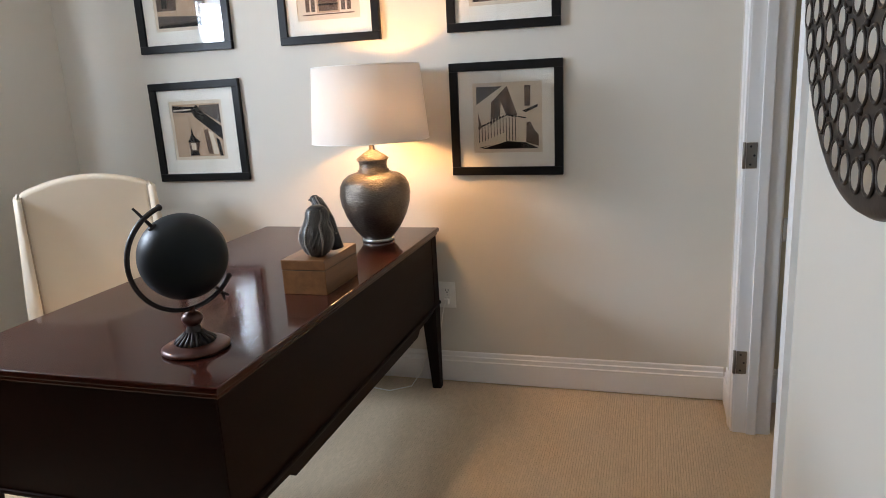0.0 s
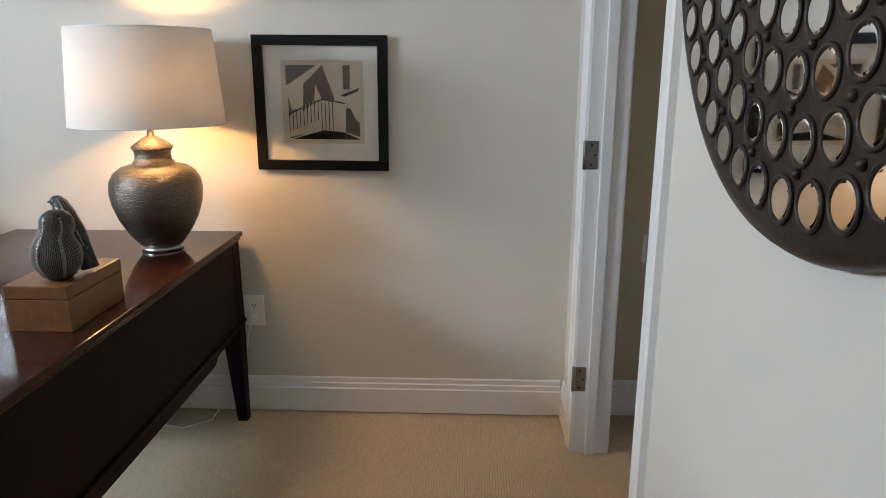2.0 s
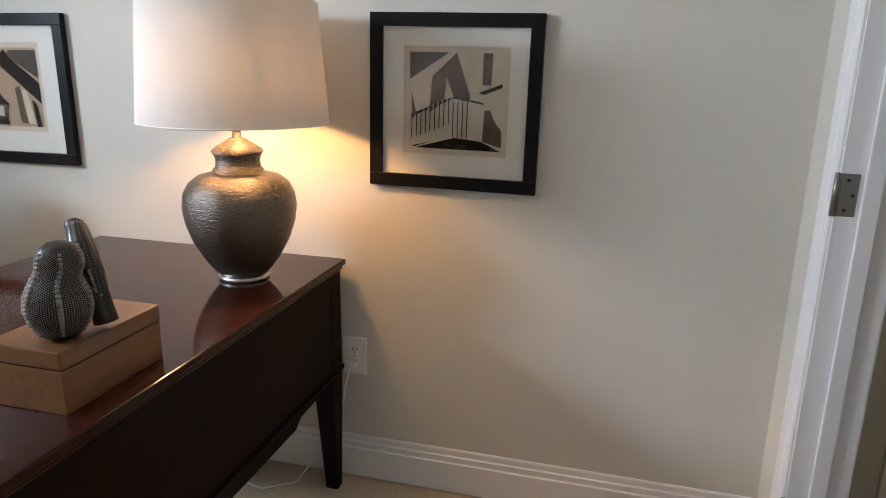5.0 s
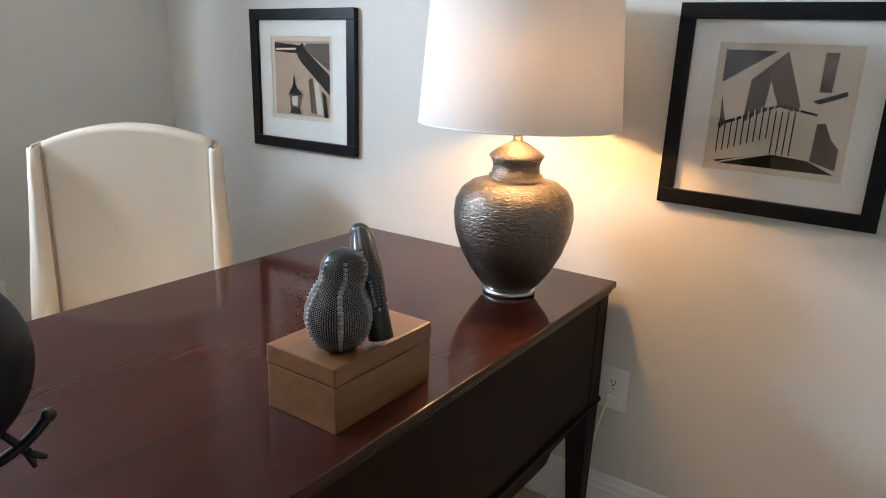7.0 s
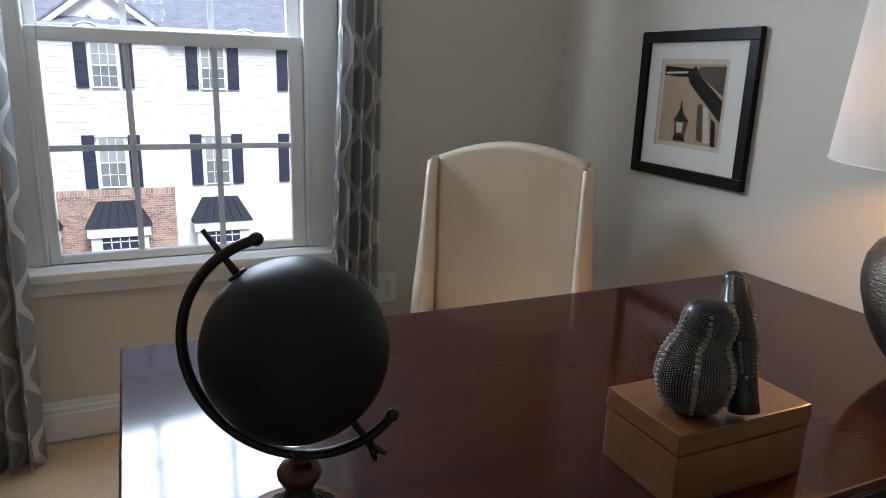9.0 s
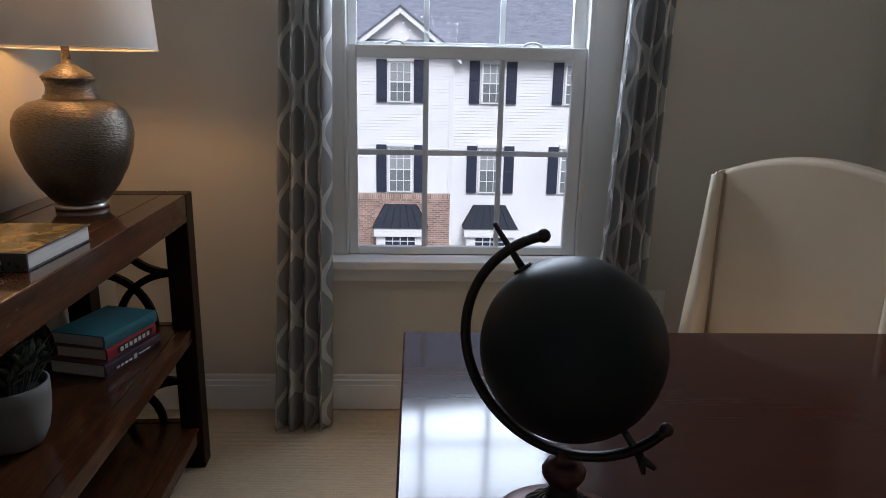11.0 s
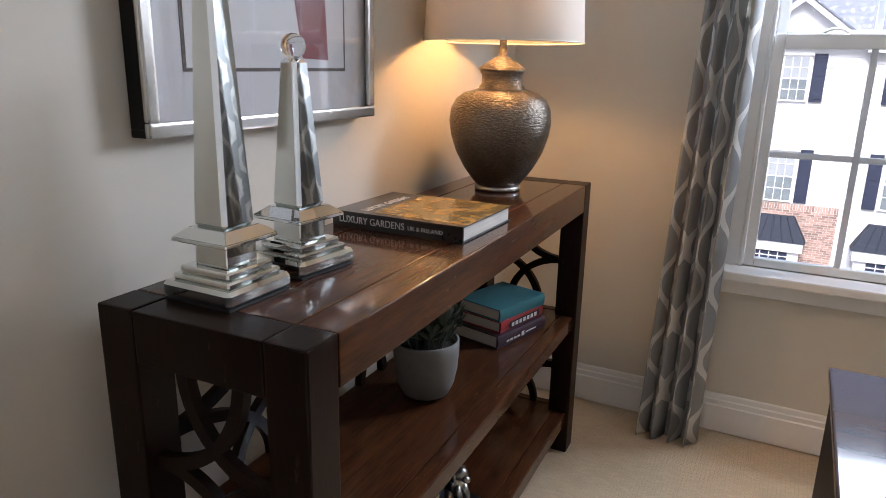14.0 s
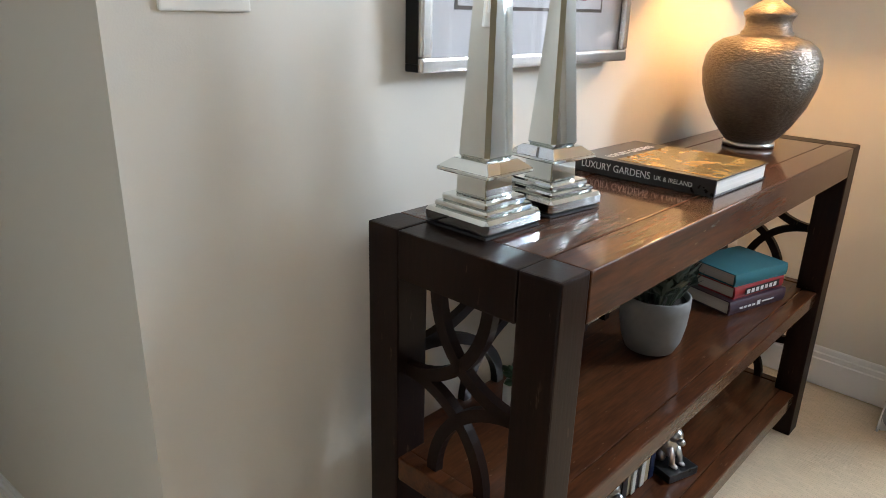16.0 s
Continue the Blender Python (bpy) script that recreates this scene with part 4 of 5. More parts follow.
# ---- wing chair ----
def wing_chair():
    t = thing("desk_chair", -1.338, 3.345, 0, "cream linen high-back desk chair with shallow wings", "chair", "", 47)

    t.scale = (0.975, 1.0, 0.991)

    def arched(x0, x1, y0, y1, z0, zs, rise, bev):
        bm = bmesh.new()
        n = 22
        pts = [(x0, z0)] + [(x0 + (x1 - x0) * i / n, zs + rise * math.sin(math.pi * i / n) ** 0.8) for i in range(n + 1)] + [(x1, z0)]
        f = bm.faces.new([bm.verts.new((x, y0, z)) for x, z in pts])
        r = bmesh.ops.extrude_face_region(bm, geom=[f])
        bmesh.ops.translate(bm, vec=(0, y1 - y0, 0), verts=[v for v in r["geom"] if isinstance(v, bmesh.types.BMVert)])
        rim = [e for e in bm.edges if all(abs(v.co.y - y0) < 1e-6 for v in e.verts) or all(abs(v.co.y - y1) < 1e-6 for v in e.verts)]
        bmesh.ops.bevel(bm, geom=rim, offset=bev, segments=4, profile=0.5, affect="EDGES")
        return bm

    part("backrest", arched(-0.255, 0.255, -0.035, 0.075, 0.40, 1.043, 0.056, 0.018), LINEN, t, "arched padded back", True)
    for s in (-1, 1):
        bm = bmesh.new()
        rows = []
        for z, out, fr in ((0.42, 0.312, -0.16), (0.60, 0.305, -0.135), (0.80, 0.292, -0.11), (0.97, 0.283, -0.095), (1.041, 0.280, -0.085)):
            i = 0.252
            rows.append([bm.verts.new((s * a, b, z)) for a, b in ((i, 0.07), (i, fr + 0.012), (i + 0.012, fr), (out - 0.012, fr + 0.004), (out, fr + 0.02), (out, 0.055), (out - 0.015, 0.07))])
        for p, q in zip(rows, rows[1:]):
            for k in range(len(p)):
                bm.faces.new([p[k], p[(k + 1) % len(p)], q[(k + 1) % len(p)], q[k]])
        bm.faces.new(rows[0]), bm.faces.new(rows[-1][::-1])
        bmesh.ops.recalc_face_normals(bm, faces=bm.faces)
        bmesh.ops.bevel(bm, geom=[e for e in bm.edges if e.verts[0].co.z > 1.03 and e.verts[1].co.z > 1.03], offset=0.010, segments=3, affect="EDGES")
        part("wing", bm, LINEN, t, "shallow upholstered wing", True)
        part("piping", tube([(s * 0.250, -0.040, 0.46), (s * 0.250, -0.040, 0.75), (s * 0.250, -0.039, 0.97), (s * 0.252, -0.037, 1.035)], 0.005, 8), PIPING, t, smooth=True)
    part("seat", box(-0.27, 0.27, -0.53, -0.02, 0.36, 0.49, 0.035, segs=4), LINEN, t, "padded linen seat", True)
    part("seat_rail", box(-0.265, 0.265, -0.52, 0.06, 0.29, 0.37, 0.01), LINEN, t)
    for x, y in ((-0.24, -0.49), (0.24, -0.49), (-0.24, 0.04), (0.24, 0.04)):
        bm = bmesh.new()
        bmesh.ops.create_cone(bm, cap_ends=True, segments=4, radius1=0.02, radius2=0.034, depth=0.30, matrix=pose(x, y, 0.15, 0, 0, 45))
        part("leg", bm, DESK, t, "dark tapered leg")


wing_chair()


# ---- globe ----
def globe():
    t = thing("desk_globe", -0.098, 2.350, 0.76, "black globe on a bronzed stand on the desk", "globe", "", math.degrees(math.atan2(0.88, 0.47)))
    base = [(0, 0), (0.080, 0), (0.085, 0.004), (0.085, 0.009), (0.078, 0.014), (0.066, 0.016), (0.05, 0.021)]
    part("base_plate", lathe(base, 48), BRONZE, t, "turned reddish-bronze foot", True)
    bm = lathe([(0.05, 0.019), (0.044, 0.026), (0.030, 0.036), (0.021, 0.048), (0.0165, 0.062), (0.0165, 0.066)], 48)
    for i in range(20):
        a = 2 * math.pi * i / 20
        tube([(r * math.cos(a), r * math.sin(a), z) for r, z in ((0.05, 0.021), (0.043, 0.028), (0.030, 0.038), (0.021, 0.049))], [0.005, 0.005, 0.0035, 0.002], 6, bm=bm)
    part("fluted_stem", bm, IRON, t, "fluted dark stem", True)
    part("knop", lathe([(0.0165, 0.065), (0.020, 0.068), (0.026, 0.078), (0.027, 0.085), (0.022, 0.094), (0.016, 0.098), (0.010, 0.101), (0.010, 0.112), (0, 0.112)], 32), BRONZE, t, smooth=True)
    cz, R = 0.244, 0.1365
    arc = [(R * math.cos(a), 0, cz + R * math.sin(a)) for a in np.linspace(radians(108), radians(326), 56)]
    bm = tube(arc, 0.0062, 10, flat=1.25, up=(0, 1, 0))
    ball(*arc[0], 0.0085, bm=bm, sub=2)
    ball(*arc[-1], 0.0085, bm=bm, sub=2)
    part("meridian", bm, IRON, t, "curved iron meridian arm", True)
    ax = Vector((-0.60, 0, 0.80)).normalized()
    c = Vector((0, 0, cz))
    bm = tube([c + ax * 0.101, c + ax * 0.130, c + ax * 0.172], [0.0055, 0.0042, 0.0030], 8)
    part("top_pin", bm, IRON, t, smooth=True)
    bm = tube([c - ax * 0.098, c - ax * 0.135, c - ax * 0.150], [0.004, 0.005, 0.006], 8)
    side = Vector((0.8, 0, 0.6))
    for s in (-1, 1):
        tube([c - ax * 0.148, c - ax * 0.166 + side * 0.008 * s], [0.006, 0.003], 8, bm=bm)
    part("arrow_pin", bm, IRON, t, "arrow-tailed lower pin", True)
    part("sphere", ball(0, 0, cz, 0.108, sub=5), GLOBEM, t, "smooth black ball", True)
    part("pivot_cup", lathe([(0, 0.106), (0.012, 0.106), (0.012, 0.111), (0, 0.111)], 16, m=Matrix.Translation(c) @ ax.to_track_quat("Z", "Y").to_matrix().to_4x4()), IRON, t, smooth=True)


globe()

# ---- wooden box and bird ----
kb = thing("keepsake_box", -0.030, 2.940, 0.76, "two-tone walnut keepsake box with a lid on the desk", "box")
part("body", box(-0.0755, 0.0755, -0.123, 0.123, 0, 0.078, 0.002), WALNUT, kb)
part("lid", box(-0.0765, 0.0765, -0.124, 0.124, 0.080, 0.112, 0.003), WALNUT, kb, "darker walnut lid")
part("lid_seam", box(-0.0735, 0.0735, -0.121, 0.121, 0.077, 0.081), SLOT, kb)


def bird():
    """A beaded ceramic pair of birds, one plump and one slender, as one figure."""
    bm = lathe([(0, 0.0), (0.024, 0.001), (0.036, 0.009), (0.049, 0.030), (0.055, 0.053), (0.052, 0.076), (0.042, 0.096), (0.0365, 0.108), (0.0375, 0.124), (0.0365, 0.140), (0.029, 0.155), (0.017, 0.163), (0, 0.166)], 40)

    def nod(z):
        """The head sits back over the far shoulder."""
        k = min(1.0, max(0.0, (z - 0.095) / 0.035))
        return -0.009 * k * k * (3 - 2 * k)

    for v in bm.verts:
        v.co.x, v.co.y = v.co.x * 0.98 - 0.014 - 0.74 * nod(v.co.z), v.co.y * 1.02 - 0.014 - 0.67 * nod(v.co.z)
    line = [(0.034, 0.034, 0.013), (0.030, 0.034, 0.031), (0.019, 0.035, 0.062), (0.001, 0.042, 0.099), (-0.024, 0.059, 0.135), (-0.048, 0.078, 0.163), (-0.060, 0.086, 0.171)]
    tube(line, [0.021, 0.020, 0.021, 0.025, 0.022, 0.017, 0.010], 18, bm=bm)
    ball(-0.058, 0.086, 0.166, 0.018, 0.016, 0.015, bm=bm)
    tube([(-0.066, 0.087, 0.166), (-0.086, 0.090, 0.163)], [0.006, 0.0015], 8, bm=bm)
    me = mesh_of("bird_figurine", bm, BIRD, True)
    me.materials.append(PEARL)
    beads = []
    prof = [(0.037, 0.010), (0.049, 0.030), (0.055, 0.053), (0.052, 0.076), (0.042, 0.096), (0.0365, 0.108), (0.0375, 0.124), (0.0365, 0.140), (0.029, 0.155)]
    for col in range(84):
        a = 2 * math.pi * col / 84
        big = col % 14 == 4
        n = 42 if not big else 20
        for i in range(n):
            z = 0.012 + (0.156 - 0.012) * (i + 0.5 * (col % 2)) / n
            r = float(np.interp(z, [p[1] for p in prof], [p[0] for p in prof]))
            s = (0.0044 if big else 0.00105) * (0.75 + 0.5 * math.sin(math.pi * i / (n - 1)))
            x, y = r * 0.98 * math.cos(a) - 0.014 - 0.74 * nod(z), r * 1.02 * math.sin(a) - 0.014 - 0.67 * nod(z)
            beads.append((x, y, z, s))
    pts, rad = [Vector(p) for p in line], [0.021, 0.020, 0.021, 0.025, 0.022, 0.017, 0.010]
    for col in range(16):
        a = 2 * math.pi * col / 16
        for i in range(26):
            f = 1.9 + 3.2 * i / 25
            k = int(f)
            p, r = pts[k].lerp(pts[k + 1], f - k), rad[k] + (rad[k + 1] - rad[k]) * (f - k)
            d = (pts[k + 1] - pts[k]).normalized()
            sd = d.cross(Vector((0, 0, 1))).normalized()
            q = p + (sd * math.cos(a) + sd.cross(d) * math.sin(a)) * r
            beads.append((*q, 0.0030 if col % 4 == 1 else 0.0010))
    tmp = bpy.data.meshes.new("tmp")
    one = bmesh.new()
    bmesh.ops.create_icosphere(one, subdivisions=1, radius=1)
    vs, fs = [v.co.copy() for v in one.verts], [[v.index for v in f.verts] for f in one.faces]
    one.free()
    tmp.from_pydata([(x + v.x * r, y + v.y * r, z + v.z * r) for x, y, z, r in beads for v in vs], [], [[i + k * len(vs) for i in f] for k in range(len(beads)) for f in fs])
    full = bmesh.new()
    full.from_mesh(me)
    k = len(full.faces)
    full.from_mesh(tmp)
    full.faces.ensure_lookup_table()
    for f in full.faces[k:]:
        f.material_index, f.smooth = 1, True
    full.to_mesh(me)
    full.free()
    bpy.data.meshes.remove(tmp)
    ob = new("bird_figurine", me)
    ob.matrix_world = pose(0.008, 2.895, 0.872, 0, 0, 0)
    tagged(ob, "dark beaded ceramic bird figurine on the wooden box", "figurine")


bird()


# ---- console table ----
CX0, CX1, CY0, CY1, CTOP = -1.522, -0.013, 1.097, 1.485, 0.94


def console():
    cx, cy = (CX0 + CX1) / 2, (CY0 + CY1) / 2
    w, d, L = (CX1 - CX0) / 2, (CY1 - CY0) / 2, 0.072
    t = thing("console_table", cx, cy, 0, "dark oak console table with fretwork ends and two shelves", "console table", "", 2.0)
    for sx in (-1, 1):
        for sy in (-1, 1):
            x, y = sx * (w - L / 2), sy * (d - L / 2)
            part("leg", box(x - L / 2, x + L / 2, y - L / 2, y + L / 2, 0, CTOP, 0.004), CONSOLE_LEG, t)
    g = 0.0015
    for s in (-1, 1):
        part("long_apron", box(-w + L + g, w - L - g, s * (d - L / 2) - L / 2, s * (d - L / 2) + L / 2, 0.855, CTOP - 0.0006, 0.003), CONSOLE, t)
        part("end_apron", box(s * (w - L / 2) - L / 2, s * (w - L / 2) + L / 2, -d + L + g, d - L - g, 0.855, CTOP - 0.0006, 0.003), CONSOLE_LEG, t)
    part("top_panel", box(-w + L + g, w - L - g, -d + L + g, d - L - g, 0.90, CTOP - 0.001, 0.003), CONSOLE, t, "polished dark top with scribed joints")
    for name, z0, z1 in (("middle_shelf", 0.456, 0.50), ("lower_shelf", 0.105, 0.15)):
        part(name, box(-w + 0.035, w - 0.035, -d + 0.012, d - 0.055, z0, z1, 0.003), CONSOLE, t)
        part("shelf_edge", box(-w + L, w - L, d - 0.054, d - 0.012, z0 - 0.002, z1 + 0.001, 0.004), CONSOLE, t)
        for s in (-1, 1):
            part("shelf_rail", box(s * (w - 0.018) - 0.015, s * (w - 0.018) + 0.015, -d + L, d - L, z0 - 0.002, z1 + 0.002, 0.003), CONSOLE, t)

    def fret(name, width, z0, z1, m, cells):
        """Arcs struck from the four corners of each cell."""
        cw, h = width / cells, z1 - z0
        r = 0.72 * cw if cells == 1 else 0.62 * cw
        ez = h / (2 * r)
        for c in range(cells):
            for kx in (0, 1):
                for kz in (0, 1):
                    pts = []
                    for a in np.linspace(0, math.pi / 2, 15):
                        px, pz = r * math.sin(a), r * math.cos(a) * ez
                        px = px if px <= cw else cw
                        pts.append(m @ Vector((c * cw + (px if kx == 0 else cw - px) - width / 2, 0, z0 + (h - pz if kz else pz))))
                    nrm = m.to_3x3() @ Vector((0, 1, 0))
                    bm = bmesh.new()
                    rows = []
                    for i, p in enumerate(pts):
                        dv = (pts[min(i + 1, 14)] - pts[max(i - 1, 0)]).normalized()
                        sd = dv.cross(nrm).normalized()
                        rows.append([bm.verts.new(p + sd * u + nrm * v) for u, v in ((-0.011, -0.009), (0.011, -0.009), (0.011, 0.009), (-0.011, 0.009))])
                    for p, q in zip(rows, rows[1:]):
                        for i in range(4):
                            bm.faces.new([p[i], p[(i + 1) % 4], q[(i + 1) % 4], q[i]])
                    bm.faces.new(rows[0]), bm.faces.new(rows[-1][::-1])
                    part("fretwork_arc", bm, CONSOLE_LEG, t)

    for s in (-1, 1):
        for z0, z1 in ((0.50, 0.856), (0.15, 0.456)):
            fret("end", 2 * d - 2 * L + 0.006, z0, z1, pose(s * (w - 0.03), 0, 0, 0, 0, 90), 1)
    for z0, z1 in ((0.50, 0.856), (0.15, 0.456)):
        fret("back", 2 * w - 2 * L + 0.006, z0, z1, pose(0, -d + 0.022, 0), 3)


console()


def obelisk(x, y, top, r_top, label, rz):
    t = thing("obelisk", x, y, CTOP, label, "obelisk", "mirrored obelisks", rz)

    def block(name, w0, w1, z0, z1, bev=0.0015):
        bm = bmesh.new()
        lo = [bm.verts.new((a * w0 / 2, b * w0 / 2, z0)) for a, b in ((-1, -1), (1, -1), (1, 1), (-1, 1))]
        hi = [bm.verts.new((a * w1 / 2, b * w1 / 2, z1)) for a, b in ((-1, -1), (1, -1), (1, 1), (-1, 1))]
        for i in range(4):
            bm.faces.new([lo[i], lo[(i + 1) % 4], hi[(i + 1) % 4], hi[i]])
        bm.faces.new(lo[::-1]), bm.faces.new(hi)
        bmesh.ops.bevel(bm, geom=bm.edges[:], offset=bev, segments=1, affect="EDGES")
        part(name, bm, BEVELMIR, t)

    part("felt_pad", box(-0.067, 0.067, -0.067, 0.067, 0, 0.004), SLOT, t)
    block("plinth", 0.140, 0.140, 0.004, 0.030, 0.006)
    block("step", 0.116, 0.116, 0.030, 0.040, 0.003)
    block("step", 0.100, 0.100, 0.040, 0.052, 0.003)
    block("pedestal", 0.066, 0.064, 0.052, 0.093)
    block("collar", 0.114, 0.112, 0.091, 0.097)
    block("collar_slope", 0.112, 0.074, 0.097, 0.112, 0.001)
    block("shaft", 0.068, r_top, 0.112, top, 0.0065)
    part("finial", ball(0, 0, top + 0.0205, 0.021, sub=4), CRYSTAL, t, "clear crystal ball", True)


obelisk(-0.140, 1.262, 0.500, 0.036, "tall mirrored glass obelisk on the console table", 0.0)
obelisk(-0.321, 1.260, 0.362, 0.036, "shorter mirrored glass obelisk with a clear ball finial", -5.0)


# ---- books ----
def book(x, y, z, w, d, h, rz, cover, label, name="book", group=""):
    """A closed book lying down; spine along local y at +x."""
    t = thing(name, x, y, z, label, "book", group, rz)
    c = 0.0028
    part("page_block", box(-w / 2 + 0.004, w / 2 - 0.006, -d / 2 + 0.004, d / 2 - 0.004, c, h - c, 0.001), PAPER, t, "cream page block")
    part("cover", box(-w / 2, w / 2, -d / 2, d / 2, h - c, h, 0.0008), cover, t)
    part("back_cover", box(-w / 2, w / 2, -d / 2, d / 2, 0, c, 0.0008), cover, t)
    bm = lathe([(0, -d / 2), (h / 2, -d / 2), (h / 2, d / 2), (0, d / 2)], 24, m=pose(0, 0, 0, -90))
    for v in bm.verts:
        v.co.x = max(v.co.x, -0.002) * 0.35
    bm.transform(pose(w / 2 - 0.004, 0, h / 2))
    part("spine", bm, cover, t)
    return t


bk = thing("book", -0.738, 1.283, CTOP, "large black coffee-table book on gardens with photo cover", "book")
bw, bd, bh = 0.258, 0.328, 0.036
part("page_block", box(-bw / 2 + 0.003, bw / 2 - 0.006, -bd / 2 + 0.004, bd / 2 - 0.004, 0.003, bh - 0.003, 0.001), PAPER, bk, "white page block")
part("cover", box(-bw / 2, bw / 2, -bd / 2, bd / 2, bh - 0.003, bh, 0.001), BOOKBLACK, bk)
part("back_cover", box(-bw / 2, bw / 2, -bd / 2, bd / 2, 0, 0.003, 0.001), BOOKBLACK, bk)
part("spine", box(bw / 2 - 0.006, bw / 2, -bd / 2, bd / 2, 0.002, bh - 0.002, 0.0015), BOOKBLACK, bk)
part("cover_photo", box(-bw / 2 + 0.0, bw / 2 - 0.018, -bd / 2 + 0.095, bd / 2 - 0.0, bh + 0.0001, bh + 0.0006), GOLDPIC, bk, "golden autumn garden photograph")
lettering("spine_title", "LUXURY GARDENS", 0.022, INKW, bk, Matrix(((0, 0, 1, bw / 2 + 0.0002), (1, 0, 0, -bd / 2 + 0.018), (0, 1, 0, bh / 2), (0, 0, 0, 1))), 0.170)
lettering("spine_subtitle", "UK & IRELAND", 0.013, INKW, bk, Matrix(((0, 0, 1, bw / 2 + 0.0002), (1, 0, 0, -bd / 2 + 0.196), (0, 1, 0, bh / 2 - 0.001), (0, 0, 0, 1))), 0.085)
lettering("cover_title", "LUXURY GARDENS", 0.028, INKW, bk, Matrix(((-1, 0, 0, bw / 2 - 0.025), (0, -1, 0, -bd / 2 + 0.070), (0, 0, 1, bh + 0.0007), (0, 0, 0, 1))), 0.19)

MID, LOW = 0.501, 0.152
RZ = 76.0
p = book(-1.225, 1.285, MID, 0.175, 0.245, 0.040, RZ, PURPLE, "thick plum-jacketed book under the stack", group="stacked books")
bm = bmesh.new()
for k in range(4):
    box(0.0925, 0.0932, -0.085 + 0.018 * k, -0.072 + 0.018 * k, 0.014, 0.020, bm=bm)
box(0.0925, 0.0932, -0.010, 0.004, 0.012, 0.026, bm=bm)
box(0.0925, 0.0932, 0.012, 0.065, 0.017, 0.021, bm=bm)
part("spine_print", bm, INKW, p, "white illegible spine print")
p = book(-1.235, 1.285, MID + 0.0405, 0.160, 0.222, 0.034, RZ + 1, BOOKRED, "red-jacketed book with printed spine in the stack", group="stacked books")
bm = bmesh.new()
box(0.0842, 0.0850, -0.070, 0.085, 0.007, 0.027, bm=bm)
part("spine_band", bm, BOOKBLACK, p, "dark spine band")
bm = bmesh.new()
for k in range(7):
    box(0.0851, 0.0856, -0.062 + 0.020 * k, -0.049 + 0.020 * k, 0.010, 0.022, bm=bm)
part("spine_print", bm, INKW, p, "white illegible spine print")
book(-1.240, 1.283, MID + 0.075, 0.165, 0.225, 0.036, RZ - 1, TEAL, "teal cloth-bound book on top of the stack", group="stacked books")


# ---- plants ----
def leafy_pot(x, y, z, s, label):
    t = thing("potted_plant", x, y, z, label, "plant")
    pot = [(0, 0), (0.040, 0.0), (0.052, 0.006), (0.063, 0.030), (0.070, 0.065), (0.073, 0.105), (0.073, 0.130), (0.069, 0.132), (0.066, 0.128), (0.065, 0.118), (0, 0.116)]
    part("pot", lathe([(r * s, h * s) for r, h in pot], 48), CONCRETE, t, "round grey ceramic pot", True)
    part("soil", lathe([(0, 0.121 * s), (0.064 * s, 0.119 * s), (0.064 * s, 0.116 * s)], 24), SOIL, t)
    bm = bmesh.new()
    rnd = random.Random(4)
    for k in range(84):
        a, rr = rnd.uniform(0, 2 * math.pi), 0.076 * math.sqrt(rnd.random())
        lean = rr / 0.076
        cx, cy, cz = rr * math.cos(a), rr * math.sin(a), 0.138 + 0.10 * (1 - 0.70 * lean ** 2) + rnd.uniform(-0.015, 0.02)
        q = Euler((lean * rnd.uniform(0.3, 0.9), 0, a - math.pi / 2)).to_matrix().to_4x4()
        tube([(cx * 0.6, cy * 0.6, 0.115), (cx, cy, cz)], 0.0025, 5, bm=bm)
        for j in range(13):
            b = 2.399 * j
            el = 0.25 + 0.085 * j
            ln = 0.048 * (1 - 0.03 * j) * rnd.uniform(0.85, 1.15)
            tip = Vector((math.cos(b) * math.cos(el), math.sin(b) * math.cos(el), math.sin(el))) * ln
            sd = Vector((-math.sin(b), math.cos(b), 0)) * 0.0078
            upv = sd.cross(tip).normalized() * 0.0016
            pts = [Vector((0, 0, 0)), tip * 0.55 + sd, tip, tip * 0.55 - sd, tip * 0.5 + upv, tip * 0.5 - upv]
            vs = [bm.verts.new((Matrix.Translation((cx, cy, cz)) @ q) @ v) for v in pts]
            for u, v, w in ((0, 1, 4), (1, 2, 4), (2, 3, 4), (3, 0, 4), (1, 0, 5), (2, 1, 5), (3, 2, 5), (0, 3, 5)):
                bm.faces.new([vs[u], vs[v], vs[w]])
    bm.transform(Matrix.Diagonal((s, s, s, 1)))
    part("foliage", bm, LEAF, t, "dense blue-green pointed leaves")


leafy_pot(-0.752, 1.287, MID, 1.12, "grey ceramic pot of blue-green leafy succulent on the shelf")


def rosette_vase(x, y, z):
    t = thing("succulent_vase", x, y, z, "small white vase with a green succulent rosette", "plant")
    part("vase", lathe([(0, 0), (0.028, 0), (0.036, 0.02), (0.036, 0.055), (0.030, 0.07), (0.027, 0.07), (0.026, 0.06), (0, 0.058)], 32), WHITECER, t, "white ceramic vase", True)
    bm = bmesh.new()
    for j in range(22):
        b, el = 2.399 * j, 0.15 + 0.055 * j
        ln = 0.050 - 0.0013 * j
        tip = Vector((math.cos(b) * math.cos(el), math.sin(b) * math.cos(el), math.sin(el))) * ln
        ball(0, 0, 0, 1, sub=1, bm=bm, m=Matrix.Translation(Vector((0, 0, 0.072)) + tip * 0.55) @ tip.to_track_quat("X", "Z").to_matrix().to_4x4() @ Matrix.Diagonal((ln * 0.55, 0.014, 0.005, 1)))
    part("rosette", bm, LEAF2, t, "green fleshy leaves", True)


rosette_vase(-0.30, 1.245, MID)


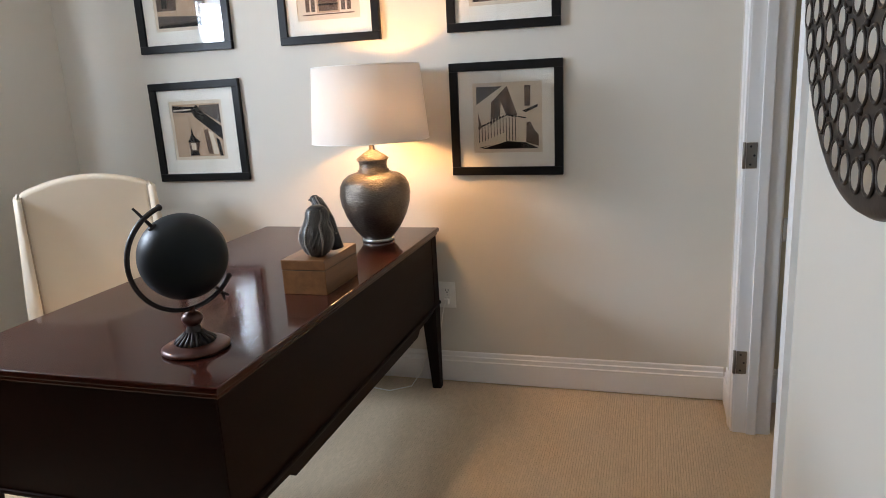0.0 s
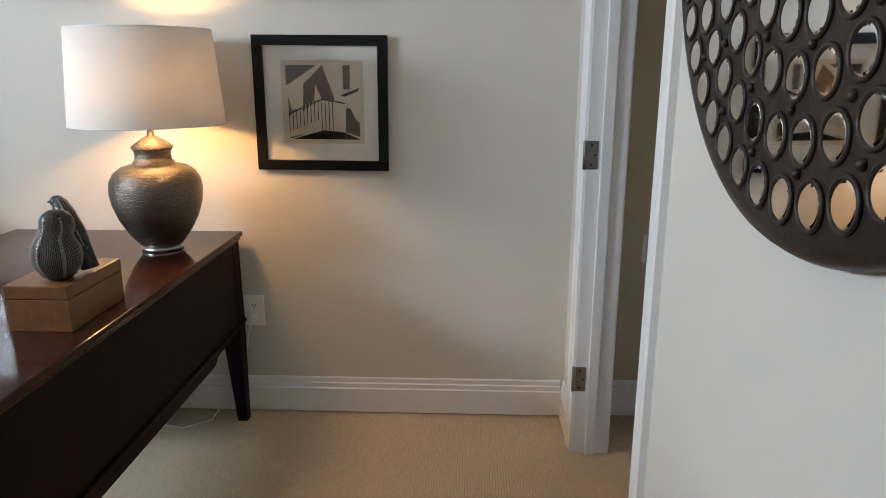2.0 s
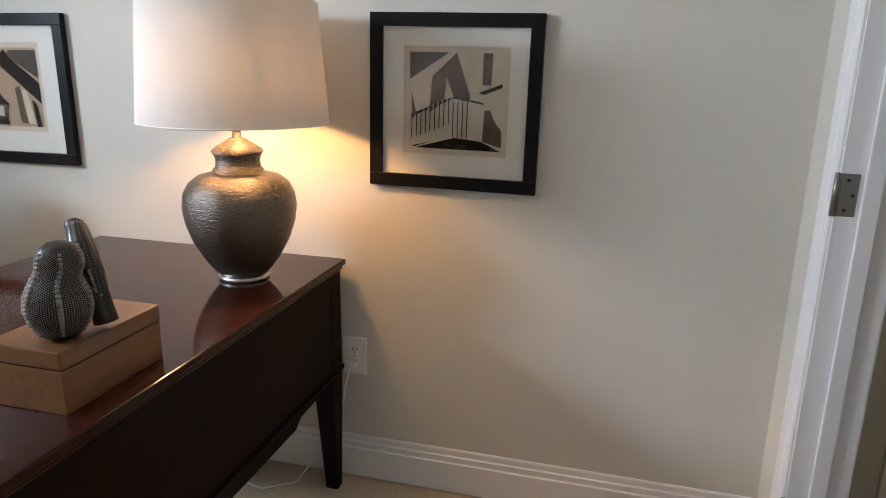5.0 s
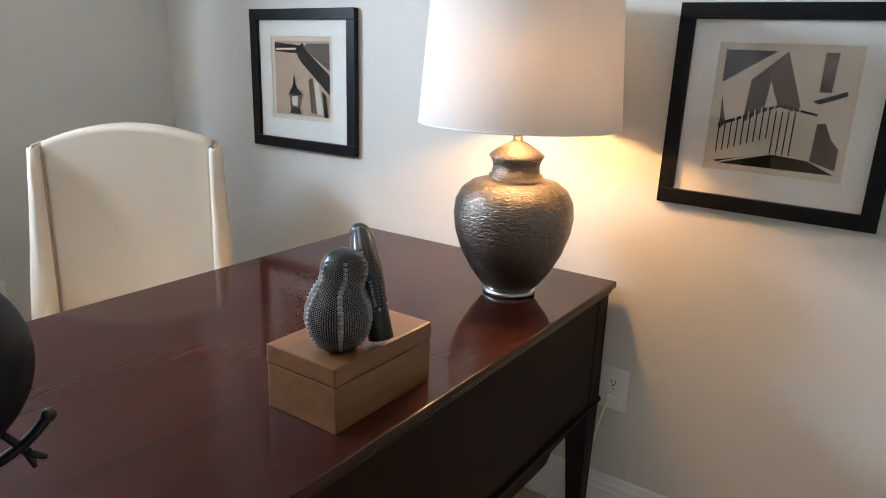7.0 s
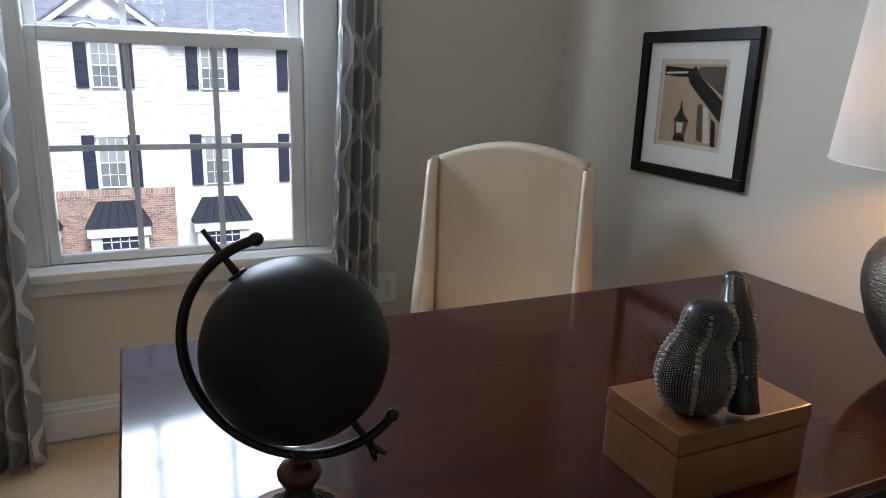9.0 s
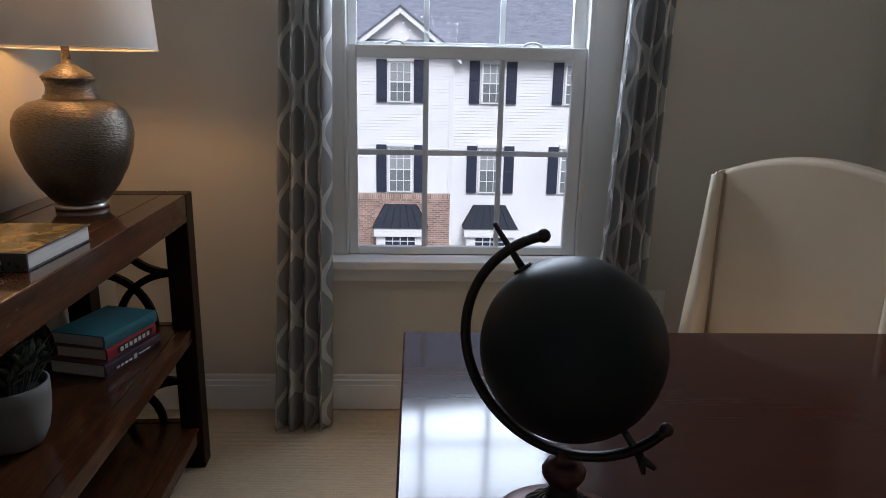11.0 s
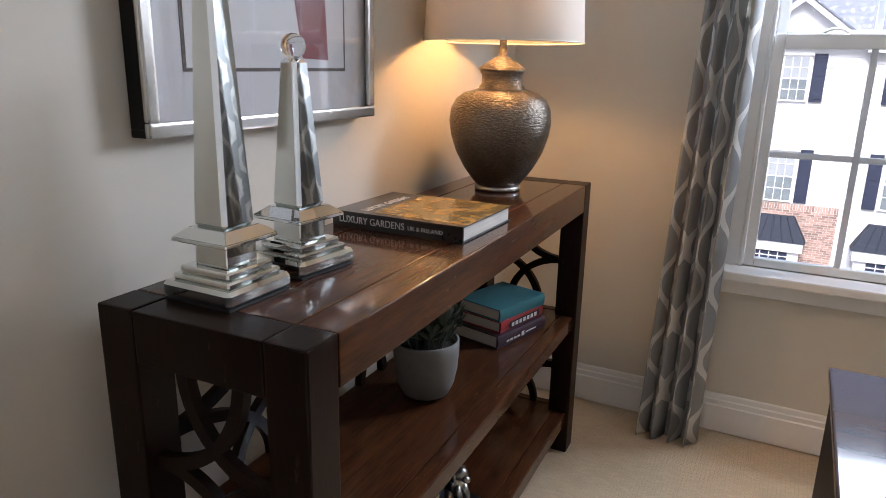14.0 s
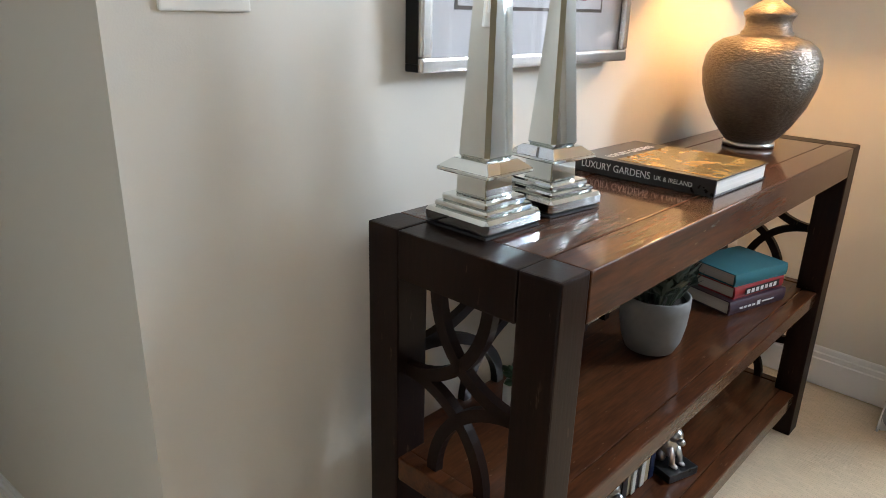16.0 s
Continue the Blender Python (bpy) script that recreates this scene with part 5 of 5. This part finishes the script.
# ---- lower shelf: upright books between dog bookends ----
def upright(x, w, h, d, cover, label, lean=0.0):
    t = new("book")
    t.matrix_world = pose(x, 1.262, LOW, 0, lean, 0)
    tagged(t, label, "book", "books between bookends")
    part("page_block", box(-w / 2 + 0.002, w / 2 - 0.002, -d / 2 + 0.004, d / 2 - 0.008, 0.004, h - 0.004), PAPER, t)
    part("cover", box(-w / 2, -w / 2 + 0.002, -d / 2, d / 2, 0, h, 0.0005), cover, t)
    part("cover", box(w / 2 - 0.002, w / 2, -d / 2, d / 2, 0, h, 0.0005), cover, t)
    part("spine", box(-w / 2 + 0.001, w / 2 - 0.001, d / 2 - 0.006, d / 2 + 0.0005, 0, h, 0.001), cover, t)


x = -0.745
for w, h, d, c, l in ((0.022, 0.235, 0.165, NAVY, "upright navy hardback between the bookends"), (0.022, 0.225, 0.160, TAN, "upright tan hardback between the bookends"), (0.020, 0.230, 0.165, PAPER, "upright pale grey hardback between the bookends"), (0.016, 0.22, 0.16, BOOKBLACK, "upright black hardback between the bookends"),
                      (0.018, 0.228, 0.165, PAPER, "upright off-white hardback between the bookends"), (0.024, 0.215, 0.155, TAN, "upright tan hardback between the bookends"), (0.026, 0.232, 0.165, BOOKBLACK, "upright black hardback between the bookends"), (0.030, 0.225, 0.16, BOOKBLACK, "upright black hardback between the bookends")):
    upright(x, w, h, d, c, l)
    x += w / 2 + 0.012


def dog_bookend(x, y, flip):
    t = thing("bookend", x, y, LOW, "silver dog bookend on a black block", "bookend", "dog bookends", -107 if not flip else -95)
    part("block", box(-0.055, 0.052, -0.05, 0.05, 0, 0.022, 0.002), BOOKBLACK, t, "black wooden base")
    part("upright_plate", box(0.040, 0.052, -0.05, 0.05, 0.022, 0.14, 0.002), BOOKBLACK, t)
    bm = ball(0.012, 0, 0.070, 0.030, 0.026, 0.040)
    ball(-0.012, 0.004, 0.108, 0.023, 0.020, 0.020, bm=bm)
    ball(-0.036, 0.008, 0.102, 0.014, 0.011, 0.010, bm=bm, sub=2)
    for s in (-1, 1):
        ball(-0.006, 0.004 + s * 0.021, 0.102, 0.009, 0.005, 0.018, bm=bm, sub=2)
        tube([(-0.008, s * 0.012, 0.07), (-0.022, s * 0.013, 0.045), (-0.025, s * 0.013, 0.025)], [0.010, 0.008, 0.008], 8, bm=bm)
        ball(-0.031, s * 0.013, 0.027, 0.012, 0.008, 0.006, bm=bm, sub=2)
        ball(0.015, s * 0.022, 0.038, 0.022, 0.012, 0.018, bm=bm, sub=2)
    part("dog", bm, STEEL, t, "polished silver dog", True)


dog_bookend(-0.818, 1.352, False)
dog_bookend(x + 0.05, 1.352, True)


# ---- silver-framed picture above the console ----
def silver_picture():
    x0, x1, z0, z1 = -0.845, -0.166, 1.168, 2.05
    w, h = (x1 - x0) / 2, (z1 - z0) / 2
    t = new("framed_art")
    t.matrix_world = pose((x0 + x1) / 2, SOUTH, (z0 + z1) / 2, 0, 0, 180) @ Matrix.Diagonal((1, 0.65, 1, 1))
    tagged(t, "silver-framed abstract print with a red shape behind glass", "picture")
    f = 0.026
    part("frame_side", box(-w, w, -0.052, -0.002, -h, -h + 0.014, 0.002), BLACKFR, t, "black frame edge")
    part("frame_side", box(-w, w, -0.052, -0.002, h - 0.014, h, 0.002), BLACKFR, t)
    part("frame_side", box(-w, -w + 0.014, -0.052, -0.002, -h + 0.014, h - 0.014, 0.002), BLACKFR, t)
    part("frame_side", box(w - 0.014, w, -0.052, -0.002, -h + 0.014, h - 0.014, 0.002), BLACKFR, t)
    for a, b, c, d in ((-w - 0.001, w + 0.001, -h - 0.001, -h + f), (-w - 0.001, w + 0.001, h - f, h + 0.001), (-w - 0.001, -w + f, -h + f, h - f), (w - f, w + 0.001, -h + f, h - f)):
        part("frame_face", box(a, b, -0.070, -0.052, c, d, 0.006), SILVER, t, "rounded silver moulding")
    part("backing", box(-w + 0.014, w - 0.014, -0.040, 0.0, -h + 0.014, h - 0.014), MATGREY, t)
    part("inner_mat", box(-w + 0.105, w - 0.105, -0.0430, -0.0401, -h + 0.115, h - 0.115), MATGREY, t)
    part("mat_bevel", box(-w + 0.098, w - 0.098, -0.0415, -0.0400, -h + 0.108, h - 0.108), SEP_G, t)
    part("print_area", polygon([(0.085, -h + 0.135), (0.175, -h + 0.132), (0.165, -h + 0.30), (0.13, -h + 0.52), (0.085, -h + 0.40), (0.062, -h + 0.26)], 0.0004, pose(0, -0.0432, 0)), RED, t, "deep red shape")
    part("print_area", polygon([(-0.24, -h + 0.40), (0.05, -h + 0.36), (0.04, -h + 0.60), (-0.22, -h + 0.66)], 0.0004, pose(0, -0.0432, 0)), SEP_G, t, "grey wash")
    part("glass", box(-w + 0.020, w - 0.020, -0.0560, -0.0535, -h + 0.020, h - 0.020), PICGLASS, t).visible_shadow = False


silver_picture()

# ---- next room: upholstered ottoman ----
ot = thing("ottoman", 2.155, 3.765, 0, "low taupe upholstered bench with dark piping", "ottoman")
part("body", box(-0.37, 0.37, -0.10, 0.11, 0.03, 0.352, 0.025, segs=4), TAUPE, ot, smooth=True)
part("piping", tube([(-0.345, -0.09, 0.350), (0.345, -0.09, 0.350), (0.345, 0.095, 0.350), (-0.345, 0.095, 0.350)], 0.004, 8, closed=True), SLOT, ot, smooth=True)
for sx in (-1, 1):
    for sy in (-1, 1):
        part("foot", lathe([(0, 0), (0.018, 0), (0.024, 0.04), (0, 0.04)], 16, m=pose(sx * 0.31, sy * 0.07, 0)), DESK, ot)

# ---- outside: ground and the townhouses across the way ----
GZ, FXO, LIFT, SLIDE = -6.6, -25.0, 0.20, -0.31
bm = bmesh.new()
bmesh.ops.create_grid(bm, x_segments=8, y_segments=8, size=1500, matrix=Matrix.Translation((0, 0, GZ + LIFT)))
structure("ground", bm, GROUND, "dark asphalt parking ground", "ground")


def facade_window(parent, y, z0, z1, w, name="window", shutters=True):
    """A sash window with trim, glass, grilles, blind and a pair of shutters on the far facade."""
    o = part(name, box(FXO, FXO + 0.07, y - w / 2, y + w / 2, z0, z1, 0.0), EXTTRIM, parent)
    h = z1 - z0
    for k in (0, 1):
        za, zb = z0 + 0.06 + k * (h / 2 - 0.03), z0 + h / 2 - 0.02 + k * (h / 2 - 0.03)
        part("pane", box(FXO + 0.071, FXO + 0.078, y - w / 2 + 0.07, y + w / 2 - 0.07, za, zb), DARKGLASS if k == 0 else BLIND, o)
        for j in (1, 2):
            yy = y - w / 2 + 0.07 + (w - 0.14) * j / 3
            part("grille_bar", box(FXO + 0.079, FXO + 0.090, yy - 0.012, yy + 0.012, za, zb), EXTTRIM, o)
        part("grille_bar", box(FXO + 0.079, FXO + 0.091, y - w / 2 + 0.07, y + w / 2 - 0.07, (za + zb) / 2 - 0.012, (za + zb) / 2 + 0.012), EXTTRIM, o)
    part("head_trim", box(FXO, FXO + 0.11, y - w / 2 - 0.05, y + w / 2 + 0.05, z1, z1 + 0.13), EXTTRIM, o)
    if shutters:
        for s in (-1, 1):
            yc = y + s * (w / 2 + 0.25)
            sh = part("shutter", box(FXO, FXO + 0.06, yc - 0.19, yc + 0.19, z0, z1 + 0.06), SHUTTER, parent)
            for k in (0, 1):
                part("shutter_panel", box(FXO + 0.06, FXO + 0.075, yc - 0.12, yc + 0.12, z0 + 0.10 + k * h / 2, z0 + h / 2 - 0.02 + k * h / 2, 0.006), SHUTTER, sh)


def bay(parent, y, w):
    """A hipped standing-seam roof over a bay with a small window."""
    z0, z1, dpt = -4.46, -3.68, 0.8
    bm = bmesh.new()
    lo = [bm.verts.new(v) for v in ((FXO, y - w / 2, z0), (FXO + dpt, y - w / 2, z0), (FXO + dpt, y + w / 2, z0), (FXO, y + w / 2, z0))]
    hi = [bm.verts.new(v) for v in ((FXO, y - w / 2 + 0.42, z1), (FXO + 0.25, y - w / 2 + 0.45, z1), (FXO + 0.25, y + w / 2 - 0.45, z1), (FXO, y + w / 2 - 0.42, z1))]
    for i in range(4):
        bm.faces.new([lo[i], lo[(i + 1) % 4], hi[(i + 1) % 4], hi[i]])
    bm.faces.new(lo), bm.faces.new(hi)
    for k in range(1, 6):
        f = k / 6
        tube([(FXO + dpt + 0.01, y - w / 2 + w * f, z0 + 0.01), (FXO + 0.26, y - w / 2 + 0.45 + (w - 0.9) * f, z1 + 0.01)], 0.018, 6, bm=bm)
    o = part("bay_roof", bm, AWNING, parent, "dark standing-seam metal bay roof")
    part("bay_fascia", box(FXO, FXO + dpt - 0.03, y - w / 2 + 0.06, y + w / 2 - 0.06, z0 - 0.32, z0 - 0.002), EXTTRIM, o)
    part("bay_body", box(FXO, FXO + dpt - 0.12, y - w / 2 + 0.15, y + w / 2 - 0.15, GZ, z0 - 0.322), EXTTRIM, o)
    part("bay_pane", box(FXO + dpt - 0.119, FXO + dpt - 0.10, y - 0.55, y + 0.55, z0 - 1.5, z0 - 0.36), SHUTTER, o)
    for j in range(1, 4):
        part("bay_bar", box(FXO + dpt - 0.099, FXO + dpt - 0.085, y - 0.55 + 0.275 * j - 0.015, y - 0.55 + 0.275 * j + 0.015, z0 - 1.5, z0 - 0.36), EXTTRIM, o)
    for j in range(4):
        part("bay_bar", box(FXO + dpt - 0.099, FXO + dpt - 0.084, y - 0.55, y + 0.55, z0 - 0.52 - 0.27 * j, z0 - 0.49 - 0.27 * j), EXTTRIM, o)


def townhouse(y0, y1, eave, brick, gable, win_y, label):
    t = thing("townhouse", FXO, (y0 + y1) / 2, GZ, label, "house", "townhouse row")
    t.matrix_world = Matrix.Translation((0, SLIDE, LIFT))
    part("wall", box(FXO - 8, FXO - 0.03, y0, y1, GZ, eave), SIDING, t)
    bm = bmesh.new()
    z, z_low = eave, (-3.25 if brick else GZ)
    while z > z_low:
        vs = [bm.verts.new(v) for v in ((FXO - 0.006, y0, z), (FXO + 0.006, y0, z - 0.115), (FXO - 0.006, y0, z - 0.115), (FXO - 0.006, y1, z), (FXO + 0.006, y1, z - 0.115), (FXO - 0.006, y1, z - 0.115))]
        bm.faces.new([vs[0], vs[1], vs[4], vs[3]]), bm.faces.new([vs[1], vs[2], vs[5], vs[4]])
        z -= 0.115
    tagged(part("lap_siding", bm, SIDING, t, "white lap siding"), kind="stuff")
    for y in (y0, y1):
        c = 1 if y == y0 else -1
        part("corner_board", box(FXO - 0.03, FXO + 0.03, min(y, y + c * 0.09), max(y, y + c * 0.09), z_low, eave), EXTTRIM, t)
    part("eave_fascia", box(FXO, FXO + 0.32, y0, y1, eave, eave + 0.16), EXTTRIM, t)
    bm = bmesh.new()
    vs = [bm.verts.new(v) for v in ((FXO + 0.36, y0, eave + 0.12), (FXO + 0.36, y1, eave + 0.12), (FXO - 6, y1, eave + 4.6), (FXO - 6, y0, eave + 4.6))]
    bm.faces.new(vs)
    r = bmesh.ops.extrude_face_region(bm, geom=bm.faces[:])
    bmesh.ops.translate(bm, vec=(0, 0, 0.08), verts=[v for v in r["geom"] if isinstance(v, bmesh.types.BMVert)])
    part("roof", bm, SHINGLE, t, "slate-grey shingle roof")
    if gable:
        c, pk, hw = gable
        part("gable", polygon([(c - hw, eave + 0.02), (c + hw, eave + 0.02), (c, pk)], 2.0, pose(FXO - 1.98, 0, 0, 0, 0, 90)), SIDING, t, "white gable front")
        for s in (-1, 1):
            bm = bmesh.new()
            a, b = Vector((0, c + s * (hw + 0.25), eave - 0.16)), Vector((0, c, pk + 0.05))
            for p in (a, b):
                for dx, dz in ((0.28, 0), (0.28, -0.22), (0.0, -0.22), (-0.25, 0.0)):
                    bm.verts.new((FXO + dx, p.y, p.z + dz))
            bm.verts.ensure_lookup_table()
            v = bm.verts
            for i in range(3):
                bm.faces.new([v[i], v[i + 1], v[i + 5], v[i + 4]])
            part("rake_board", bm, EXTTRIM, t)
            bm = bmesh.new()
            q = [bm.verts.new(k) for k in ((FXO + 0.32, a.y, a.z + 0.01), (FXO + 0.32, b.y, b.z + 0.01), (FXO - 5, b.y, b.z + 0.01), (FXO - 5, a.y, a.z + 0.01))]
            bm.faces.new(q)
            r = bmesh.ops.extrude_face_region(bm, geom=bm.faces[:])
            bmesh.ops.translate(bm, vec=(0, 0, 0.07), verts=[k for k in r["geom"] if isinstance(k, bmesh.types.BMVert)])
            part("gable_roof", bm, SHINGLE, t)
        part("gable_vent", polygon([(c - 0.38, pk - 0.95), (c, pk - 1.3), (c + 0.38, pk - 0.95), (c, pk - 0.6)], 0.04, pose(FXO + 0.06, 0, 0, 0, 0, 90)), EXTTRIM, t, "white diamond vent")
    for y in win_y:
        facade_window(t, y, 0.10, 1.55, 0.86)
        facade_window(t, y, -3.22, -1.50, 0.90)
    for y in win_y[:1]:
        bay(t, y + 0.02, 2.08)
    if brick:
        part("mortar_wall", box(FXO - 0.03, FXO + 0.02, y0, y1, GZ, -3.25), MORTAR, t)
        bm = bmesh.new()
        row, z = 0, GZ
        while z < -3.30:
            y = y0 - (0.105 if row % 2 else 0)
            soldier = z > -3.50
            bw, bh = (0.065, 0.20) if soldier else (0.20, 0.062)
            while y < y1 - 0.02:
                a, b = max(y, y0), min(y + bw, y1)
                if b - a > 0.02:
                    vs = [bm.verts.new(v) for v in ((FXO + 0.032, a, z), (FXO + 0.032, b, z), (FXO + 0.032, b, z + bh), (FXO + 0.032, a, z + bh), (FXO + 0.0, a, z), (FXO + 0.0, b, z), (FXO + 0.0, b, z + bh), (FXO + 0.0, a, z + bh))]
                    for f in ((0, 1, 2, 3), (4, 5, 1, 0), (1, 5, 6, 2), (3, 2, 6, 7), (4, 0, 3, 7)):
                        bm.faces.new([vs[i] for i in f])
                y += bw + 0.016
            z += bh + 0.016
            row += 1
        tagged(part("brickwork", bm, BRICKM, t, "red brick lower storey"), kind="stuff")


townhouse(0.093, 3.787, 1.86, True, (1.89, 3.36, 1.95), (1.90,), "white-sided townhouse with brick ground floor, gable and dark shutters")
townhouse(3.79, 10.0, 1.66, False, None, (5.28, 8.35), "white-sided townhouse with navy shutters and grey roof")
townhouse(-6.2, 0.09, 1.66, False, None, (-0.85, -4.2), "white-sided townhouse with navy shutters beside the brick one")
townhouse(10.02, 20.0, 1.66, False, None, (11.8, 15.0), "white-sided end townhouse with navy shutters")
townhouse(-16.0, -6.22, 1.66, True, None, (-8.0, -12.0), "white-sided townhouse with brick ground floor at the row's end")
